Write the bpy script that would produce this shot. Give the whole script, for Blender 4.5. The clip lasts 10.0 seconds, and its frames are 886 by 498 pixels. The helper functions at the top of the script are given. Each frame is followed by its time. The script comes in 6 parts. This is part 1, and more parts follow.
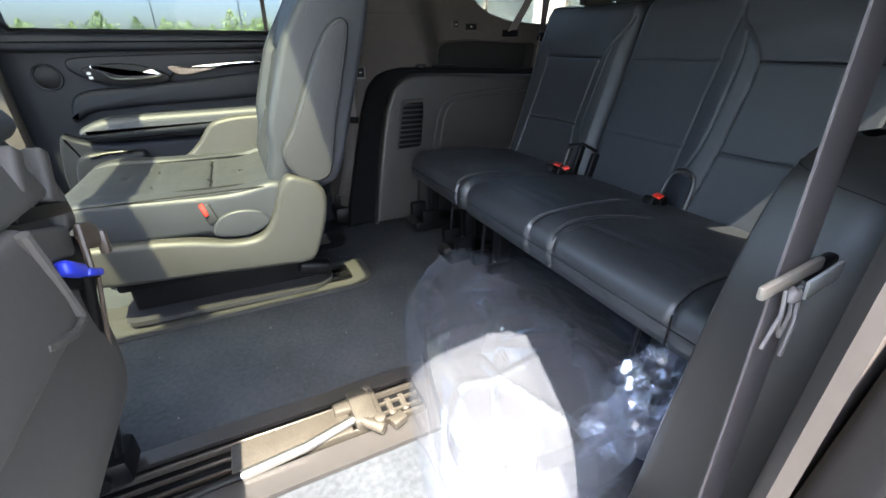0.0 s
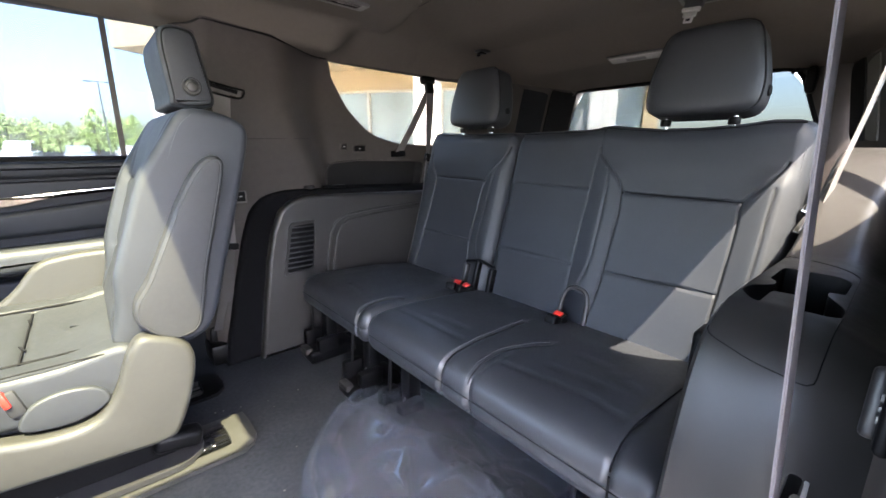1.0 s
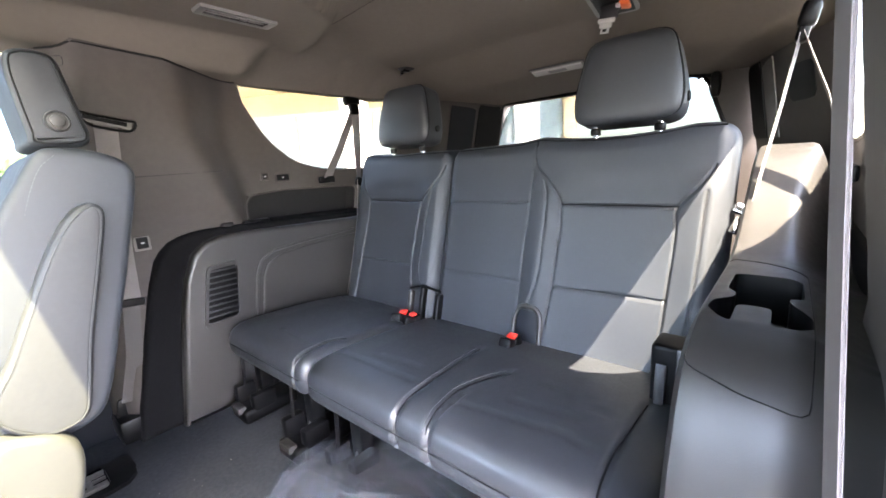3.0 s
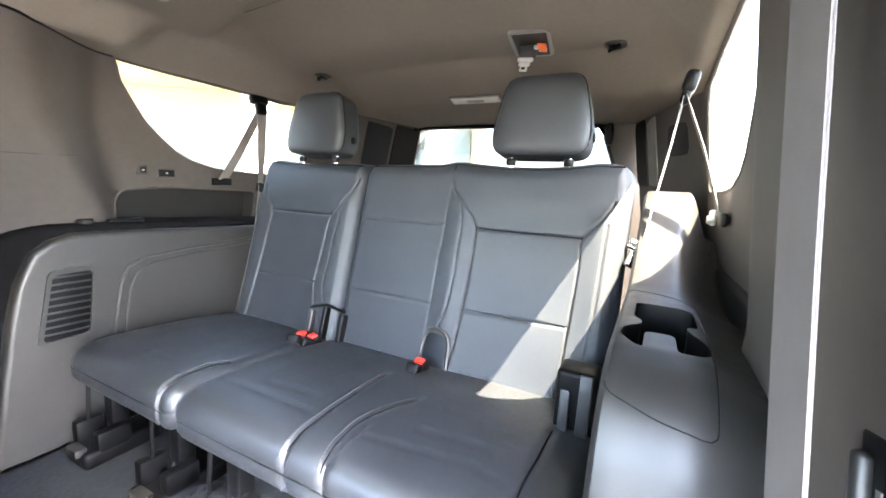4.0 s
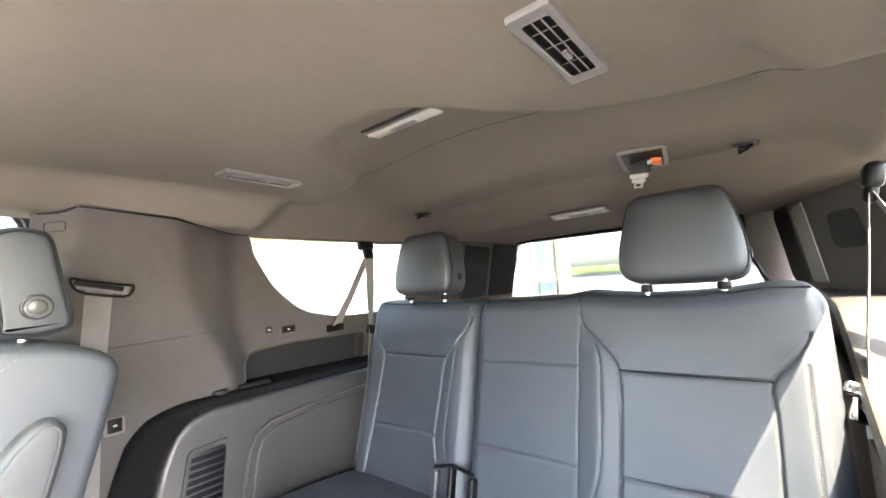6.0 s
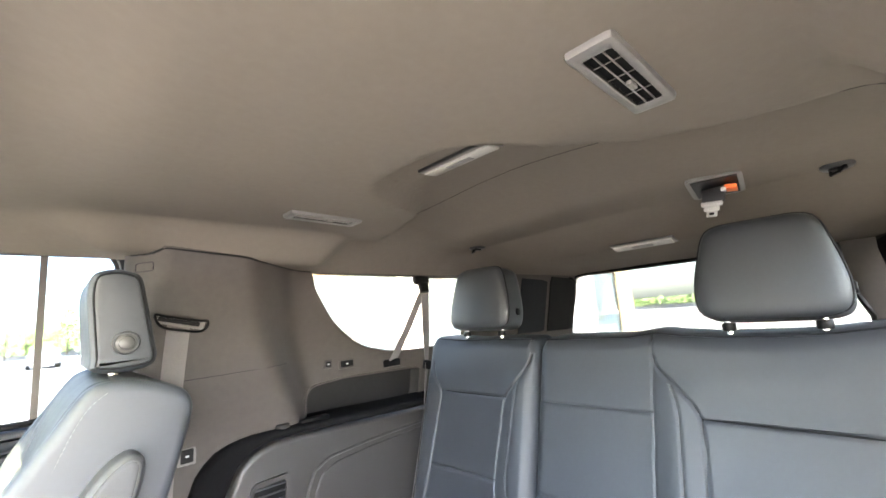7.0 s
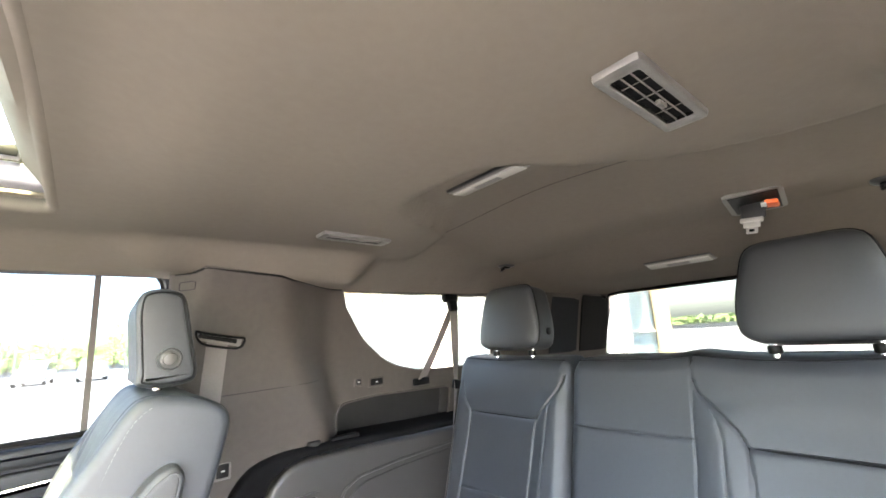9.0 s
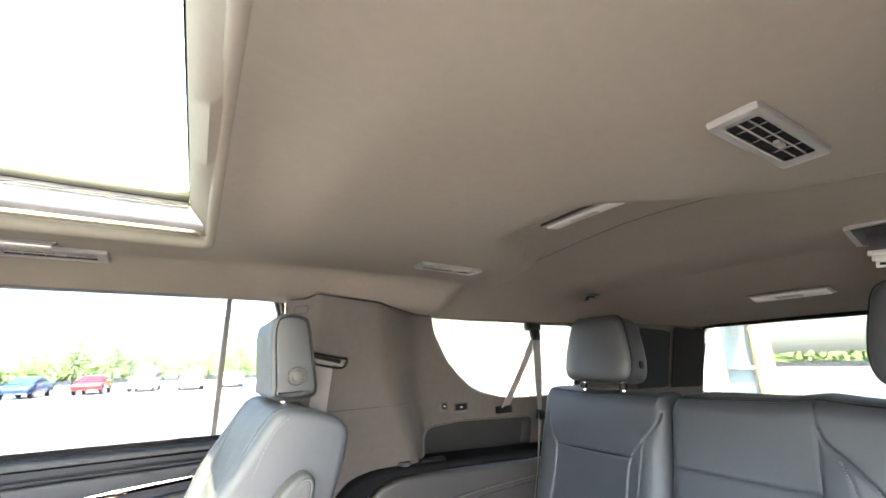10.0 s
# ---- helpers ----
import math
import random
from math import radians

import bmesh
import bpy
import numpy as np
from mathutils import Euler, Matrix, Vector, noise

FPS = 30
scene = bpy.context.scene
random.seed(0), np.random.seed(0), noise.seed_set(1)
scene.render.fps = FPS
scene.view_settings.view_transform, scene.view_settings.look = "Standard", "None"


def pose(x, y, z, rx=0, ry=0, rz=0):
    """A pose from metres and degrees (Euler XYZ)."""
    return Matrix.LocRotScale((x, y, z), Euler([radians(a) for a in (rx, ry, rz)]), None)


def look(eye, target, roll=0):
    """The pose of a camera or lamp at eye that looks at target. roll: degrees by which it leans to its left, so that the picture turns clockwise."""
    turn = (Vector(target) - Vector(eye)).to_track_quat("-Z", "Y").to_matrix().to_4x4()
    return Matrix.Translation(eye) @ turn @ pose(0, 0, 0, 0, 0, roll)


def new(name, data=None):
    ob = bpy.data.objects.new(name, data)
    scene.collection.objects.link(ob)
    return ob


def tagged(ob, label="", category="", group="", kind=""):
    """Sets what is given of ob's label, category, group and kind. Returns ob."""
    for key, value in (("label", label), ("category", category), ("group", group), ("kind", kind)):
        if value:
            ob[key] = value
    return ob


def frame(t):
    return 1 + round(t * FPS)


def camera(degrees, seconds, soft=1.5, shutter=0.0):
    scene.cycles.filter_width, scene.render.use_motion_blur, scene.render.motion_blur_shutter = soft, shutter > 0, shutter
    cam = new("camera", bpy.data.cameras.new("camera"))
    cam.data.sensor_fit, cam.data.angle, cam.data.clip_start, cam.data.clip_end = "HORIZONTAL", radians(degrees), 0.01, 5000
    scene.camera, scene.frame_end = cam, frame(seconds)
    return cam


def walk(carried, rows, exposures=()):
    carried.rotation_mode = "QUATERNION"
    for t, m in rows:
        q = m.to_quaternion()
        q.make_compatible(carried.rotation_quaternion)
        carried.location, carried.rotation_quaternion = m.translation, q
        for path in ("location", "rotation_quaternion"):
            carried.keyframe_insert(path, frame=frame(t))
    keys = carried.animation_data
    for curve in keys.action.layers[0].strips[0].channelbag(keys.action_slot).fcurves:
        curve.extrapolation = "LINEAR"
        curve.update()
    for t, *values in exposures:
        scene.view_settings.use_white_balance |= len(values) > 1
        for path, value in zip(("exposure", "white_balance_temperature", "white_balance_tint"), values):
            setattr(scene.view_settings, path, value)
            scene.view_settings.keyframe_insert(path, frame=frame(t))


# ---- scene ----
# x runs to the rear of the vehicle, y to its far side, z up from the cabin floor
cam = camera(94.7, 10.0, soft=1.6, shutter=0.0)
PATH = [
    (0, (-1.115, -0.863, 0.655), (-0.336, 0.752, -0.232), -0.2),
    (0.2, (-1.099, -0.84, 0.678), (-0.245, 0.765, -0.142), 0.3),
    (0.5, (-1.059, -0.816, 0.693), (-0.074, 0.803, 0.052), -0.0),
    (0.7, (-1.052, -0.794, 0.7), (0.034, 0.785, 0.154), 0.0),
    (1, (-1.064, -0.756, 0.737), (0.205, 0.711, 0.251), 0.3),
    (1.2, (-1.076, -0.735, 0.753), (0.293, 0.632, 0.263), 0.6),
    (1.5, (-1.089, -0.717, 0.75), (0.359, 0.566, 0.244), 0.3),
    (1.7, (-1.102, -0.715, 0.77), (0.368, 0.533, 0.243), 0.4),
    (2, (-1.104, -0.717, 0.752), (0.395, 0.524, 0.292), 0.1),
    (2.2, (-1.099, -0.726, 0.759), (0.404, 0.514, 0.31), 0.2),
    (2.5, (-1.052, -0.733, 0.741), (0.428, 0.535, 0.293), -2.1),
    (2.7, (-1.007, -0.724, 0.749), (0.456, 0.569, 0.317), -3.6),
    (3.8, (-0.992, -0.648, 0.736), (0.666, 0.433, 0.444), 1.3),
    (4, (-0.979, -0.657, 0.73), (0.778, 0.247, 0.421), 2.6),
    (4.2, (-0.991, -0.672, 0.726), (0.797, 0.173, 0.43), 2.4),
    (4.5, (-0.995, -0.662, 0.742), (0.787, 0.187, 0.42), 2.0),
    (4.7, (-0.987, -0.648, 0.762), (0.781, 0.255, 0.54), 0.5),
    (5, (-0.96, -0.619, 0.783), (0.787, 0.339, 0.613), -1.7),
    (5.2, (-0.956, -0.593, 0.803), (0.772, 0.405, 0.708), -5.2),
    (5.5, (-0.946, -0.564, 0.825), (0.724, 0.529, 0.699), -6.2),
    (5.7, (-0.949, -0.547, 0.836), (0.687, 0.591, 0.792), -5.5),
    (6, (-0.951, -0.539, 0.856), (0.603, 0.712, 1.002), -4.5),
    (6.2, (-0.956, -0.531, 0.873), (0.553, 0.763, 1.096), -4.6),
    (7.3, (-0.948, -0.526, 0.866), (0.366, 0.944, 1.2), -4.4),
    (7.5, (-0.96, -0.529, 0.867), (0.302, 0.988, 1.196), -4.2),
    (8, (-0.969, -0.546, 0.872), (0.227, 1.014, 1.241), -4.2),
    (8.5, (-0.957, -0.543, 0.876), (0.268, 0.992, 1.252), -5.0),
    (9, (-0.954, -0.531, 0.871), (0.31, 0.964, 1.281), -4.0),
    (9.5, (-0.99, -0.523, 0.876), (0.184, 1.022, 1.36), -2.6),
    (10, (-1.032, -0.538, 0.879), (-0.049, 1.119, 1.418), -1.5),
]
EXPO = [(0.0, 4.52, 6500, 10), (0.5, 4.95, 6600, 14), (1.0, 5.30, 6700, 18), (2.0, 5.82, 6800, 19), (2.7, 6.10, 6900, 19), (3.8, 7.0, 7000, 13), (5.5, 7.02, 7200, 14), (7.5, 6.76, 7200, 13), (10.0, 6.66, 7200, 13)]
walk(cam, [(t, look(eye, target, roll)) for t, eye, target, roll in PATH], EXPO)

# ---- sky and sun ----
SUN_DOWN = Vector((0.19, 0.52, -1.0)).normalized()
world = bpy.data.worlds.new("sky")
scene.world = world
world.use_nodes = True
wn = world.node_tree.nodes
sky = wn.new("ShaderNodeTexSky")
sky.sky_type = "NISHITA"
sky.sun_disc = False
sky.sun_elevation = math.asin(-SUN_DOWN.z)
sky.sun_rotation = math.atan2(-SUN_DOWN.x, -SUN_DOWN.y)
sky.air_density, sky.dust_density, sky.ozone_density = 1.0, 2.6, 1.0
wn["Background"].inputs["Strength"].default_value = 0.135
world.node_tree.links.new(sky.outputs[0], wn["Background"].inputs[0])
sun = bpy.data.lights.new("sun", "SUN")
sun.energy, sun.angle, sun.color = 3.2, radians(0.55), (1.0, 0.93, 0.81)
sun_ob = new("sun", sun)
sun_ob.matrix_world = look(tuple(-30 * SUN_DOWN), (0, 0, 0))


# ---- materials ----
def material(name, color, rough=0.5, metal=0.0, spec=0.5, scale=0.0, bump=0.0, kind="noise", vary=0.0, vary_scale=6.0, coat=0.0, island=0.0, rough_vary=0.0):
    m = bpy.data.materials.new(name)
    m.use_nodes = True
    n, l = m.node_tree.nodes, m.node_tree.links
    b = n["Principled BSDF"]
    b.inputs["Base Color"].default_value = (*color, 1)
    b.inputs["Roughness"].default_value = rough
    b.inputs["Metallic"].default_value = metal
    b.inputs["Specular IOR Level"].default_value = spec
    b.inputs["Coat Weight"].default_value = coat
    co = n.new("ShaderNodeTexCoord")
    if vary or rough_vary:
        big = n.new("ShaderNodeTexNoise")
        big.inputs["Scale"].default_value, big.inputs["Detail"].default_value = vary_scale, 6
        l.new(co.outputs["Object"], big.inputs["Vector"])
        fine = n.new("ShaderNodeTexNoise")
        fine.inputs["Scale"].default_value, fine.inputs["Detail"].default_value = vary_scale * 14, 3
        l.new(co.outputs["Object"], fine.inputs["Vector"])
        add = n.new("ShaderNodeMath")
        add.operation = "ADD"
        l.new(big.outputs["Fac"], add.inputs[0])
        l.new(fine.outputs["Fac"], add.inputs[1])
        if vary:
            ramp = n.new("ShaderNodeMapRange")
            ramp.inputs["From Min"].default_value, ramp.inputs["From Max"].default_value = 0.7, 1.3
            ramp.inputs["To Min"].default_value, ramp.inputs["To Max"].default_value = 1 - vary, 1 + vary
            l.new(add.outputs[0], ramp.inputs["Value"])
            mul = n.new("ShaderNodeMix")
            mul.data_type, mul.blend_type = "RGBA", "MULTIPLY"
            mul.inputs["Factor"].default_value = 1.0
            mul.inputs["A"].default_value = (*color, 1)
            l.new(ramp.outputs[0], mul.inputs["B"])
            l.new(mul.outputs["Result"], b.inputs["Base Color"])
        if rough_vary:
            rr = n.new("ShaderNodeMapRange")
            rr.inputs["From Min"].default_value, rr.inputs["From Max"].default_value = 0.7, 1.3
            rr.inputs["To Min"].default_value, rr.inputs["To Max"].default_value = rough - rough_vary, rough + rough_vary
            l.new(add.outputs[0], rr.inputs["Value"])
            l.new(rr.outputs[0], b.inputs["Roughness"])
    if bump:
        t = n.new("ShaderNodeTexVoronoi" if kind == "voronoi" else "ShaderNodeTexNoise")
        t.inputs["Scale"].default_value = scale
        if kind != "voronoi":
            t.inputs["Detail"].default_value = 4
        l.new(co.outputs["Object"], t.inputs["Vector"])
        bp = n.new("ShaderNodeBump")
        bp.inputs["Strength"].default_value, bp.inputs["Distance"].default_value = bump, 0.001
        l.new(t.outputs["Distance" if kind == "voronoi" else "Fac"], bp.inputs["Height"])
        l.new(bp.outputs[0], b.inputs["Normal"])
    return m


def glass(name, tint, gloss=0.04):
    m = bpy.data.materials.new(name)
    m.use_nodes = True
    n, l = m.node_tree.nodes, m.node_tree.links
    n.remove(n["Principled BSDF"])
    tr, gl, mx, fr = n.new("ShaderNodeBsdfTransparent"), n.new("ShaderNodeBsdfGlossy"), n.new("ShaderNodeMixShader"), n.new("ShaderNodeLayerWeight")
    tr.inputs[0].default_value = (*tint, 1)
    gl.inputs["Roughness"].default_value = 0.02
    fr.inputs["Blend"].default_value = 0.5
    pw, ad = n.new("ShaderNodeMath"), n.new("ShaderNodeMath")
    pw.operation, ad.operation = "POWER", "MULTIPLY_ADD"
    pw.inputs[1].default_value = 4.0
    ad.inputs[1].default_value, ad.inputs[2].default_value = 0.55, 0.025
    l.new(fr.outputs["Facing"], pw.inputs[0])
    l.new(pw.outputs[0], ad.inputs[0])
    l.new(ad.outputs[0], mx.inputs[0])
    l.new(tr.outputs[0], mx.inputs[1])
    l.new(gl.outputs[0], mx.inputs[2])
    l.new(mx.outputs[0], n["Material Output"].inputs[0])
    return m


LEATHER = material("black_leather", (0.0190, 0.0212, 0.0252), 0.54, spec=0.38, scale=800, bump=0.10, kind="voronoi", vary=0.12, vary_scale=9, rough_vary=0.06)
# Same leather as the backrests, gloss raised to brighten the cushions' sheen.
LEATHER_GLOSS = material("glossier_seat_leather", (0.0190, 0.0205, 0.0235), 0.43, spec=0.58, scale=800, bump=0.10, kind="voronoi", vary=0.12, vary_scale=9, rough_vary=0.07)
LEATHER_SIDE = material("leather_side_panel", (0.024, 0.0245, 0.026), 0.55, spec=0.28, scale=800, bump=0.10, kind="voronoi", vary=0.1, vary_scale=7)
PLASTIC = material("grained_trim_plastic", (0.0190, 0.0172, 0.0160), 0.44, spec=0.5, scale=900, bump=0.12, vary=0.1, vary_scale=5, rough_vary=0.06)
PILLAR = material("pillar_trim", (0.046, 0.0395, 0.0355), 0.60, spec=0.35, scale=1200, bump=0.10, vary=0.1, vary_scale=4)
BLACK = material("black_plastic", (0.0032, 0.0032, 0.0036), 0.42, spec=0.12, scale=600, bump=0.15, vary=0.15, vary_scale=8)
PLASTIC_DARK = material("dark_tray_plastic", (0.012, 0.0115, 0.0115), 0.6, spec=0.25, scale=900, bump=0.12, vary=0.12, vary_scale=6)
BLACK_MATT = material("matt_black_trim", (0.0045, 0.0045, 0.005), 0.85, spec=0.05, scale=600, bump=0.2, vary=0.2, vary_scale=9)
SHIELD = material("seat_shield_plastic", (0.027, 0.0268, 0.0252), 0.52, spec=0.35, scale=900, bump=0.12, vary=0.06, vary_scale=6)
HEADLINER = material("headliner_cloth", (0.122, 0.106, 0.089), 0.92, spec=0.15, scale=1300, bump=0.12, vary=0.04, vary_scale=5)
CARPET = material("dark_carpet", (0.029, 0.032, 0.036), 0.96, spec=0.1, scale=520, bump=1.0, vary=0.3, vary_scale=7)
CHROME = material("chrome", (0.52, 0.52, 0.53), 0.16, metal=1.0, vary=0.05, vary_scale=20)
STEEL = material("bare_steel", (0.30, 0.29, 0.27), 0.38, metal=1.0, vary=0.25, vary_scale=25)
BRASS = material("greased_track_metal", (0.055, 0.048, 0.038), 0.42, metal=0.5, vary=0.3, vary_scale=22)
RED = material("red_button", (0.62, 0.03, 0.02), 0.35, vary=0.05, vary_scale=30)
ORANGE = material("orange_tag", (0.75, 0.13, 0.02), 0.5, vary=0.08, vary_scale=30)
BLUE = material("blue_latch_plastic", (0.02, 0.035, 0.42), 0.35, vary=0.1, vary_scale=30)
WEB = material("grey_belt_webbing", (0.14, 0.128, 0.122), 0.7, scale=1500, bump=0.5, vary=0.08, vary_scale=20)
WEB_DARK = material("dark_belt_webbing", (0.055, 0.05, 0.048), 0.7, scale=1500, bump=0.5, vary=0.08, vary_scale=20)
# Shade over the door is put into this dark base colour.
DARKENED_TRIM = material("darkened_trim", (0.007, 0.008, 0.011), 0.5, spec=0.14, scale=900, bump=0.12, vary=0.1, vary_scale=5)
BEIGE = material("beige_tongue_plastic", (0.12, 0.108, 0.09), 0.5, vary=0.1, vary_scale=30)
WEB_MAUVE = material("mauve_grey_webbing", (0.075, 0.066, 0.067), 0.65, scale=1500, bump=0.5, vary=0.08, vary_scale=20)
WEB_PALE = material("pale_webbing_edge", (0.075, 0.064, 0.062), 0.7, vary=0.1, vary_scale=30)
MAT = material("grey_mat_pile", (0.0140, 0.0136, 0.0128), 0.95, spec=0.1, scale=420, bump=0.9, vary=0.25, vary_scale=9)
SATIN = material("satin_metal", (0.48, 0.47, 0.45), 0.38, metal=0.5, vary=0.08, vary_scale=25)
TRIM_LIGHT = material("pale_trim_rim", (0.13, 0.122, 0.115), 0.5, vary=0.06, vary_scale=20)
VENT_DARK = material("dark_vent_slat", (0.017, 0.017, 0.018), 0.42, vary=0.06, vary_scale=20)
RAIL = material("pale_sunroof_trim", (0.34, 0.33, 0.36), 0.4, spec=0.4, vary=0.08, vary_scale=14)
TAUPE = material("taupe_seat_plastic", (0.047, 0.043, 0.039), 0.55, spec=0.3, scale=700, bump=0.15, vary=0.08, vary_scale=6)
BROWN = material("brown_latch_steel", (0.045, 0.033, 0.024), 0.45, spec=0.4, vary=0.2, vary_scale=25)
THREAD = material("grey_thread", (0.075, 0.076, 0.080), 0.7, vary=0.1, vary_scale=40)
SEAM = material("seam_piping", (0.006, 0.006, 0.007), 0.7, spec=0.12, vary=0.1, vary_scale=40)
LAMP_LENS = material("lamp_lens", (0.40, 0.385, 0.36), 0.25, scale=300, bump=0.2, vary=0.05, vary_scale=30)
LABEL_GREY = material("light_grey_print", (0.4, 0.4, 0.4), 0.5, vary=0.05, vary_scale=30)
VENT_GREY = material("vent_grey", (0.115, 0.110, 0.105), 0.45, scale=800, bump=0.2, vary=0.06, vary_scale=10)
WOOD = material("door_inlay", (0.22, 0.17, 0.14), 0.22, coat=0.5, vary=0.3, vary_scale=12)
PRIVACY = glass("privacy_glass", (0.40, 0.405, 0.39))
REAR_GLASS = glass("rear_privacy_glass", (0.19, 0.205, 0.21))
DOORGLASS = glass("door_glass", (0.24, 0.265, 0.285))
# Far pane's glass with a paler tint, to let more sun onto the seats.
NEAR_GLASS_PALE = glass("paler_near_glass", (0.62, 0.63, 0.61))
ROOFGLASS = glass("roof_glass", (0.63, 0.65, 0.55))
ASPHALT = material("sunlit_asphalt", (0.040, 0.0388, 0.037), 0.9, scale=60, bump=0.6, vary=0.25, vary_scale=0.8)
STUCCO = material("cream_stucco", (0.66, 0.52, 0.33), 0.85, scale=90, bump=0.4, vary=0.06, vary_scale=1.5)
WHITE_PAINT = material("white_column_paint", (0.78, 0.75, 0.68), 0.7, scale=60, bump=0.2, vary=0.05, vary_scale=2)
# Pale blue base colour paints in the sky mirrored by the glazing.
SHOPGLASS_SKY = material("sky_pale_shop_window", (0.42, 0.52, 0.55), 0.10, spec=0.8, vary=0.15, vary_scale=0.6)
BARK = material("bark", (0.10, 0.075, 0.05), 0.9, scale=12, bump=0.8, vary=0.3, vary_scale=3)
LEAF = material("spring_leaves", (0.40, 0.50, 0.16), 0.6, vary=0.45, vary_scale=1.2)
LEAF_FAR = material("far_leaves", (0.26, 0.34, 0.12), 0.7, vary=0.5, vary_scale=0.4)
TYRE = material("tyre_rubber", (0.02, 0.02, 0.02), 0.8, vary=0.2, vary_scale=10)


# ---- mesh helpers ----
def grow(verts, faces):
    bm = bmesh.new()
    vs = [bm.verts.new(tuple(float(c) for c in v)) for v in verts]
    for f in faces:
        try:
            bm.faces.new([vs[i] for i in f])
        except ValueError:
            pass
    return bm


def joined(*bms):
    out = bms[0]
    for other in bms[1:]:
        m = bpy.data.meshes.new("tmp")
        other.to_mesh(m)
        out.from_mesh(m)
        bpy.data.meshes.remove(m)
        other.free()
    return out


def to_mesh(name, bm, mat, smooth=True, sharp=40):
    bmesh.ops.recalc_face_normals(bm, faces=bm.faces[:])
    for f in bm.faces:
        f.smooth = smooth
    lim = radians(sharp)
    for e in bm.edges:
        if len(e.link_faces) == 2 and e.calc_face_angle(0.0) > lim:
            e.smooth = False
    m = bpy.data.meshes.new(name)
    bm.to_mesh(m)
    bm.free()
    m.materials.append(mat)
    return m


def thing(name, at, label, category, group="", kind=""):
    e = new(name)
    e.empty_display_size = 0.05
    e.location = at
    return tagged(e, label, category, group, kind)


def part(name, bm, mat, parent, label="", sharp=40):
    ob = new(name, to_mesh(name, bm, mat, sharp=sharp))
    ob.parent = parent
    if parent.parent is None:
        ob.matrix_parent_inverse = Matrix.Translation(-parent.location)
    return tagged(ob, label)


def solid(name, bm, mat, label="", category="", group="", kind="", sharp=40):
    return tagged(new(name, to_mesh(name, bm, mat, sharp=sharp)), label, category, group, kind)


def box(x0, x1, y0, y1, z0, z1, bevel=0.004, seg=2, m=None):
    bm = bmesh.new()
    bmesh.ops.create_cube(bm, size=1)
    for v in bm.verts:
        v.co = Vector(((x0 + x1) / 2 + v.co.x * (x1 - x0), (y0 + y1) / 2 + v.co.y * (y1 - y0), (z0 + z1) / 2 + v.co.z * (z1 - z0)))
    if bevel:
        bmesh.ops.bevel(bm, geom=bm.edges[:], offset=bevel, segments=seg, profile=0.5, affect="EDGES")
    if m is not None:
        bmesh.ops.transform(bm, matrix=m, verts=bm.verts)
    return bm


def obox(center, size, rot=(0, 0, 0), bevel=0.004, seg=2):
    """A box of that size about center, turned by degrees."""
    s = [c / 2 for c in size]
    return box(-s[0], s[0], -s[1], s[1], -s[2], s[2], bevel, seg, pose(*center, *rot))


def tube(points, r, seg=8, closed=False):
    pts = [Vector(p) for p in points]
    n = len(pts)
    rs = r if isinstance(r, (list, tuple)) else [r] * n
    rings, up = [], None
    for i, p in enumerate(pts):
        a = pts[i - 1] if (i or closed) else p
        b = pts[(i + 1) % n] if (i < n - 1 or closed) else p
        d = (b - a).normalized()
        if up is None:
            up = d.orthogonal().normalized()
        up = (up - d * up.dot(d)).normalized()
        side = d.cross(up)
        rings.append([p + (up * math.cos(k * math.tau / seg) + side * math.sin(k * math.tau / seg)) * rs[i] for k in range(seg)])
    verts = [v for ring in rings for v in ring]
    faces = []
    for i in range(n if closed else n - 1):
        j = (i + 1) % n
        for k in range(seg):
            faces.append((i * seg + k, i * seg + (k + 1) % seg, j * seg + (k + 1) % seg, j * seg + k))
    if not closed:
        faces += [tuple(range(seg))[::-1], tuple((n - 1) * seg + k for k in range(seg))]
    return grow(verts, faces)


def cyl(p0, p1, r, seg=20, bevel=0.0):
    p0, p1 = Vector(p0), Vector(p1)
    if not bevel:
        return tube([p0, p1], r, seg)
    d = (p1 - p0).normalized() * bevel
    return tube([p0, p0 + d * 0.3, p0 + d, p1 - d, p1 - d * 0.3, p1], [r - bevel, r - bevel * 0.3, r, r, r - bevel * 0.3, r - bevel], seg)


def ribbon(points, across, width, thick):
    """A flat strap along points. across: direction of its width, one or one a point."""
    pts = [Vector(p) for p in points]
    ac = [Vector(a) for a in across] if isinstance(across[0], (tuple, list, Vector)) else [Vector(across)] * len(pts)
    verts, faces, n = [], [], len(pts)
    for i, p in enumerate(pts):
        d = (pts[min(i + 1, n - 1)] - pts[max(i - 1, 0)]).normalized()
        w = (ac[i] - d * ac[i].dot(d)).normalized()
        t = d.cross(w)
        for a, b in ((-1, -1), (1, -1), (1, 1), (-1, 1)):
            verts.append(p + w * a * width / 2 + t * b * thick / 2)
    for i in range(n - 1):
        for k in range(4):
            faces.append((4 * i + k, 4 * i + (k + 1) % 4, 4 * i + 4 + (k + 1) % 4, 4 * i + 4 + k))
    faces += [(3, 2, 1, 0), (4 * n - 4, 4 * n - 3, 4 * n - 2, 4 * n - 1)]
    return grow(verts, faces)


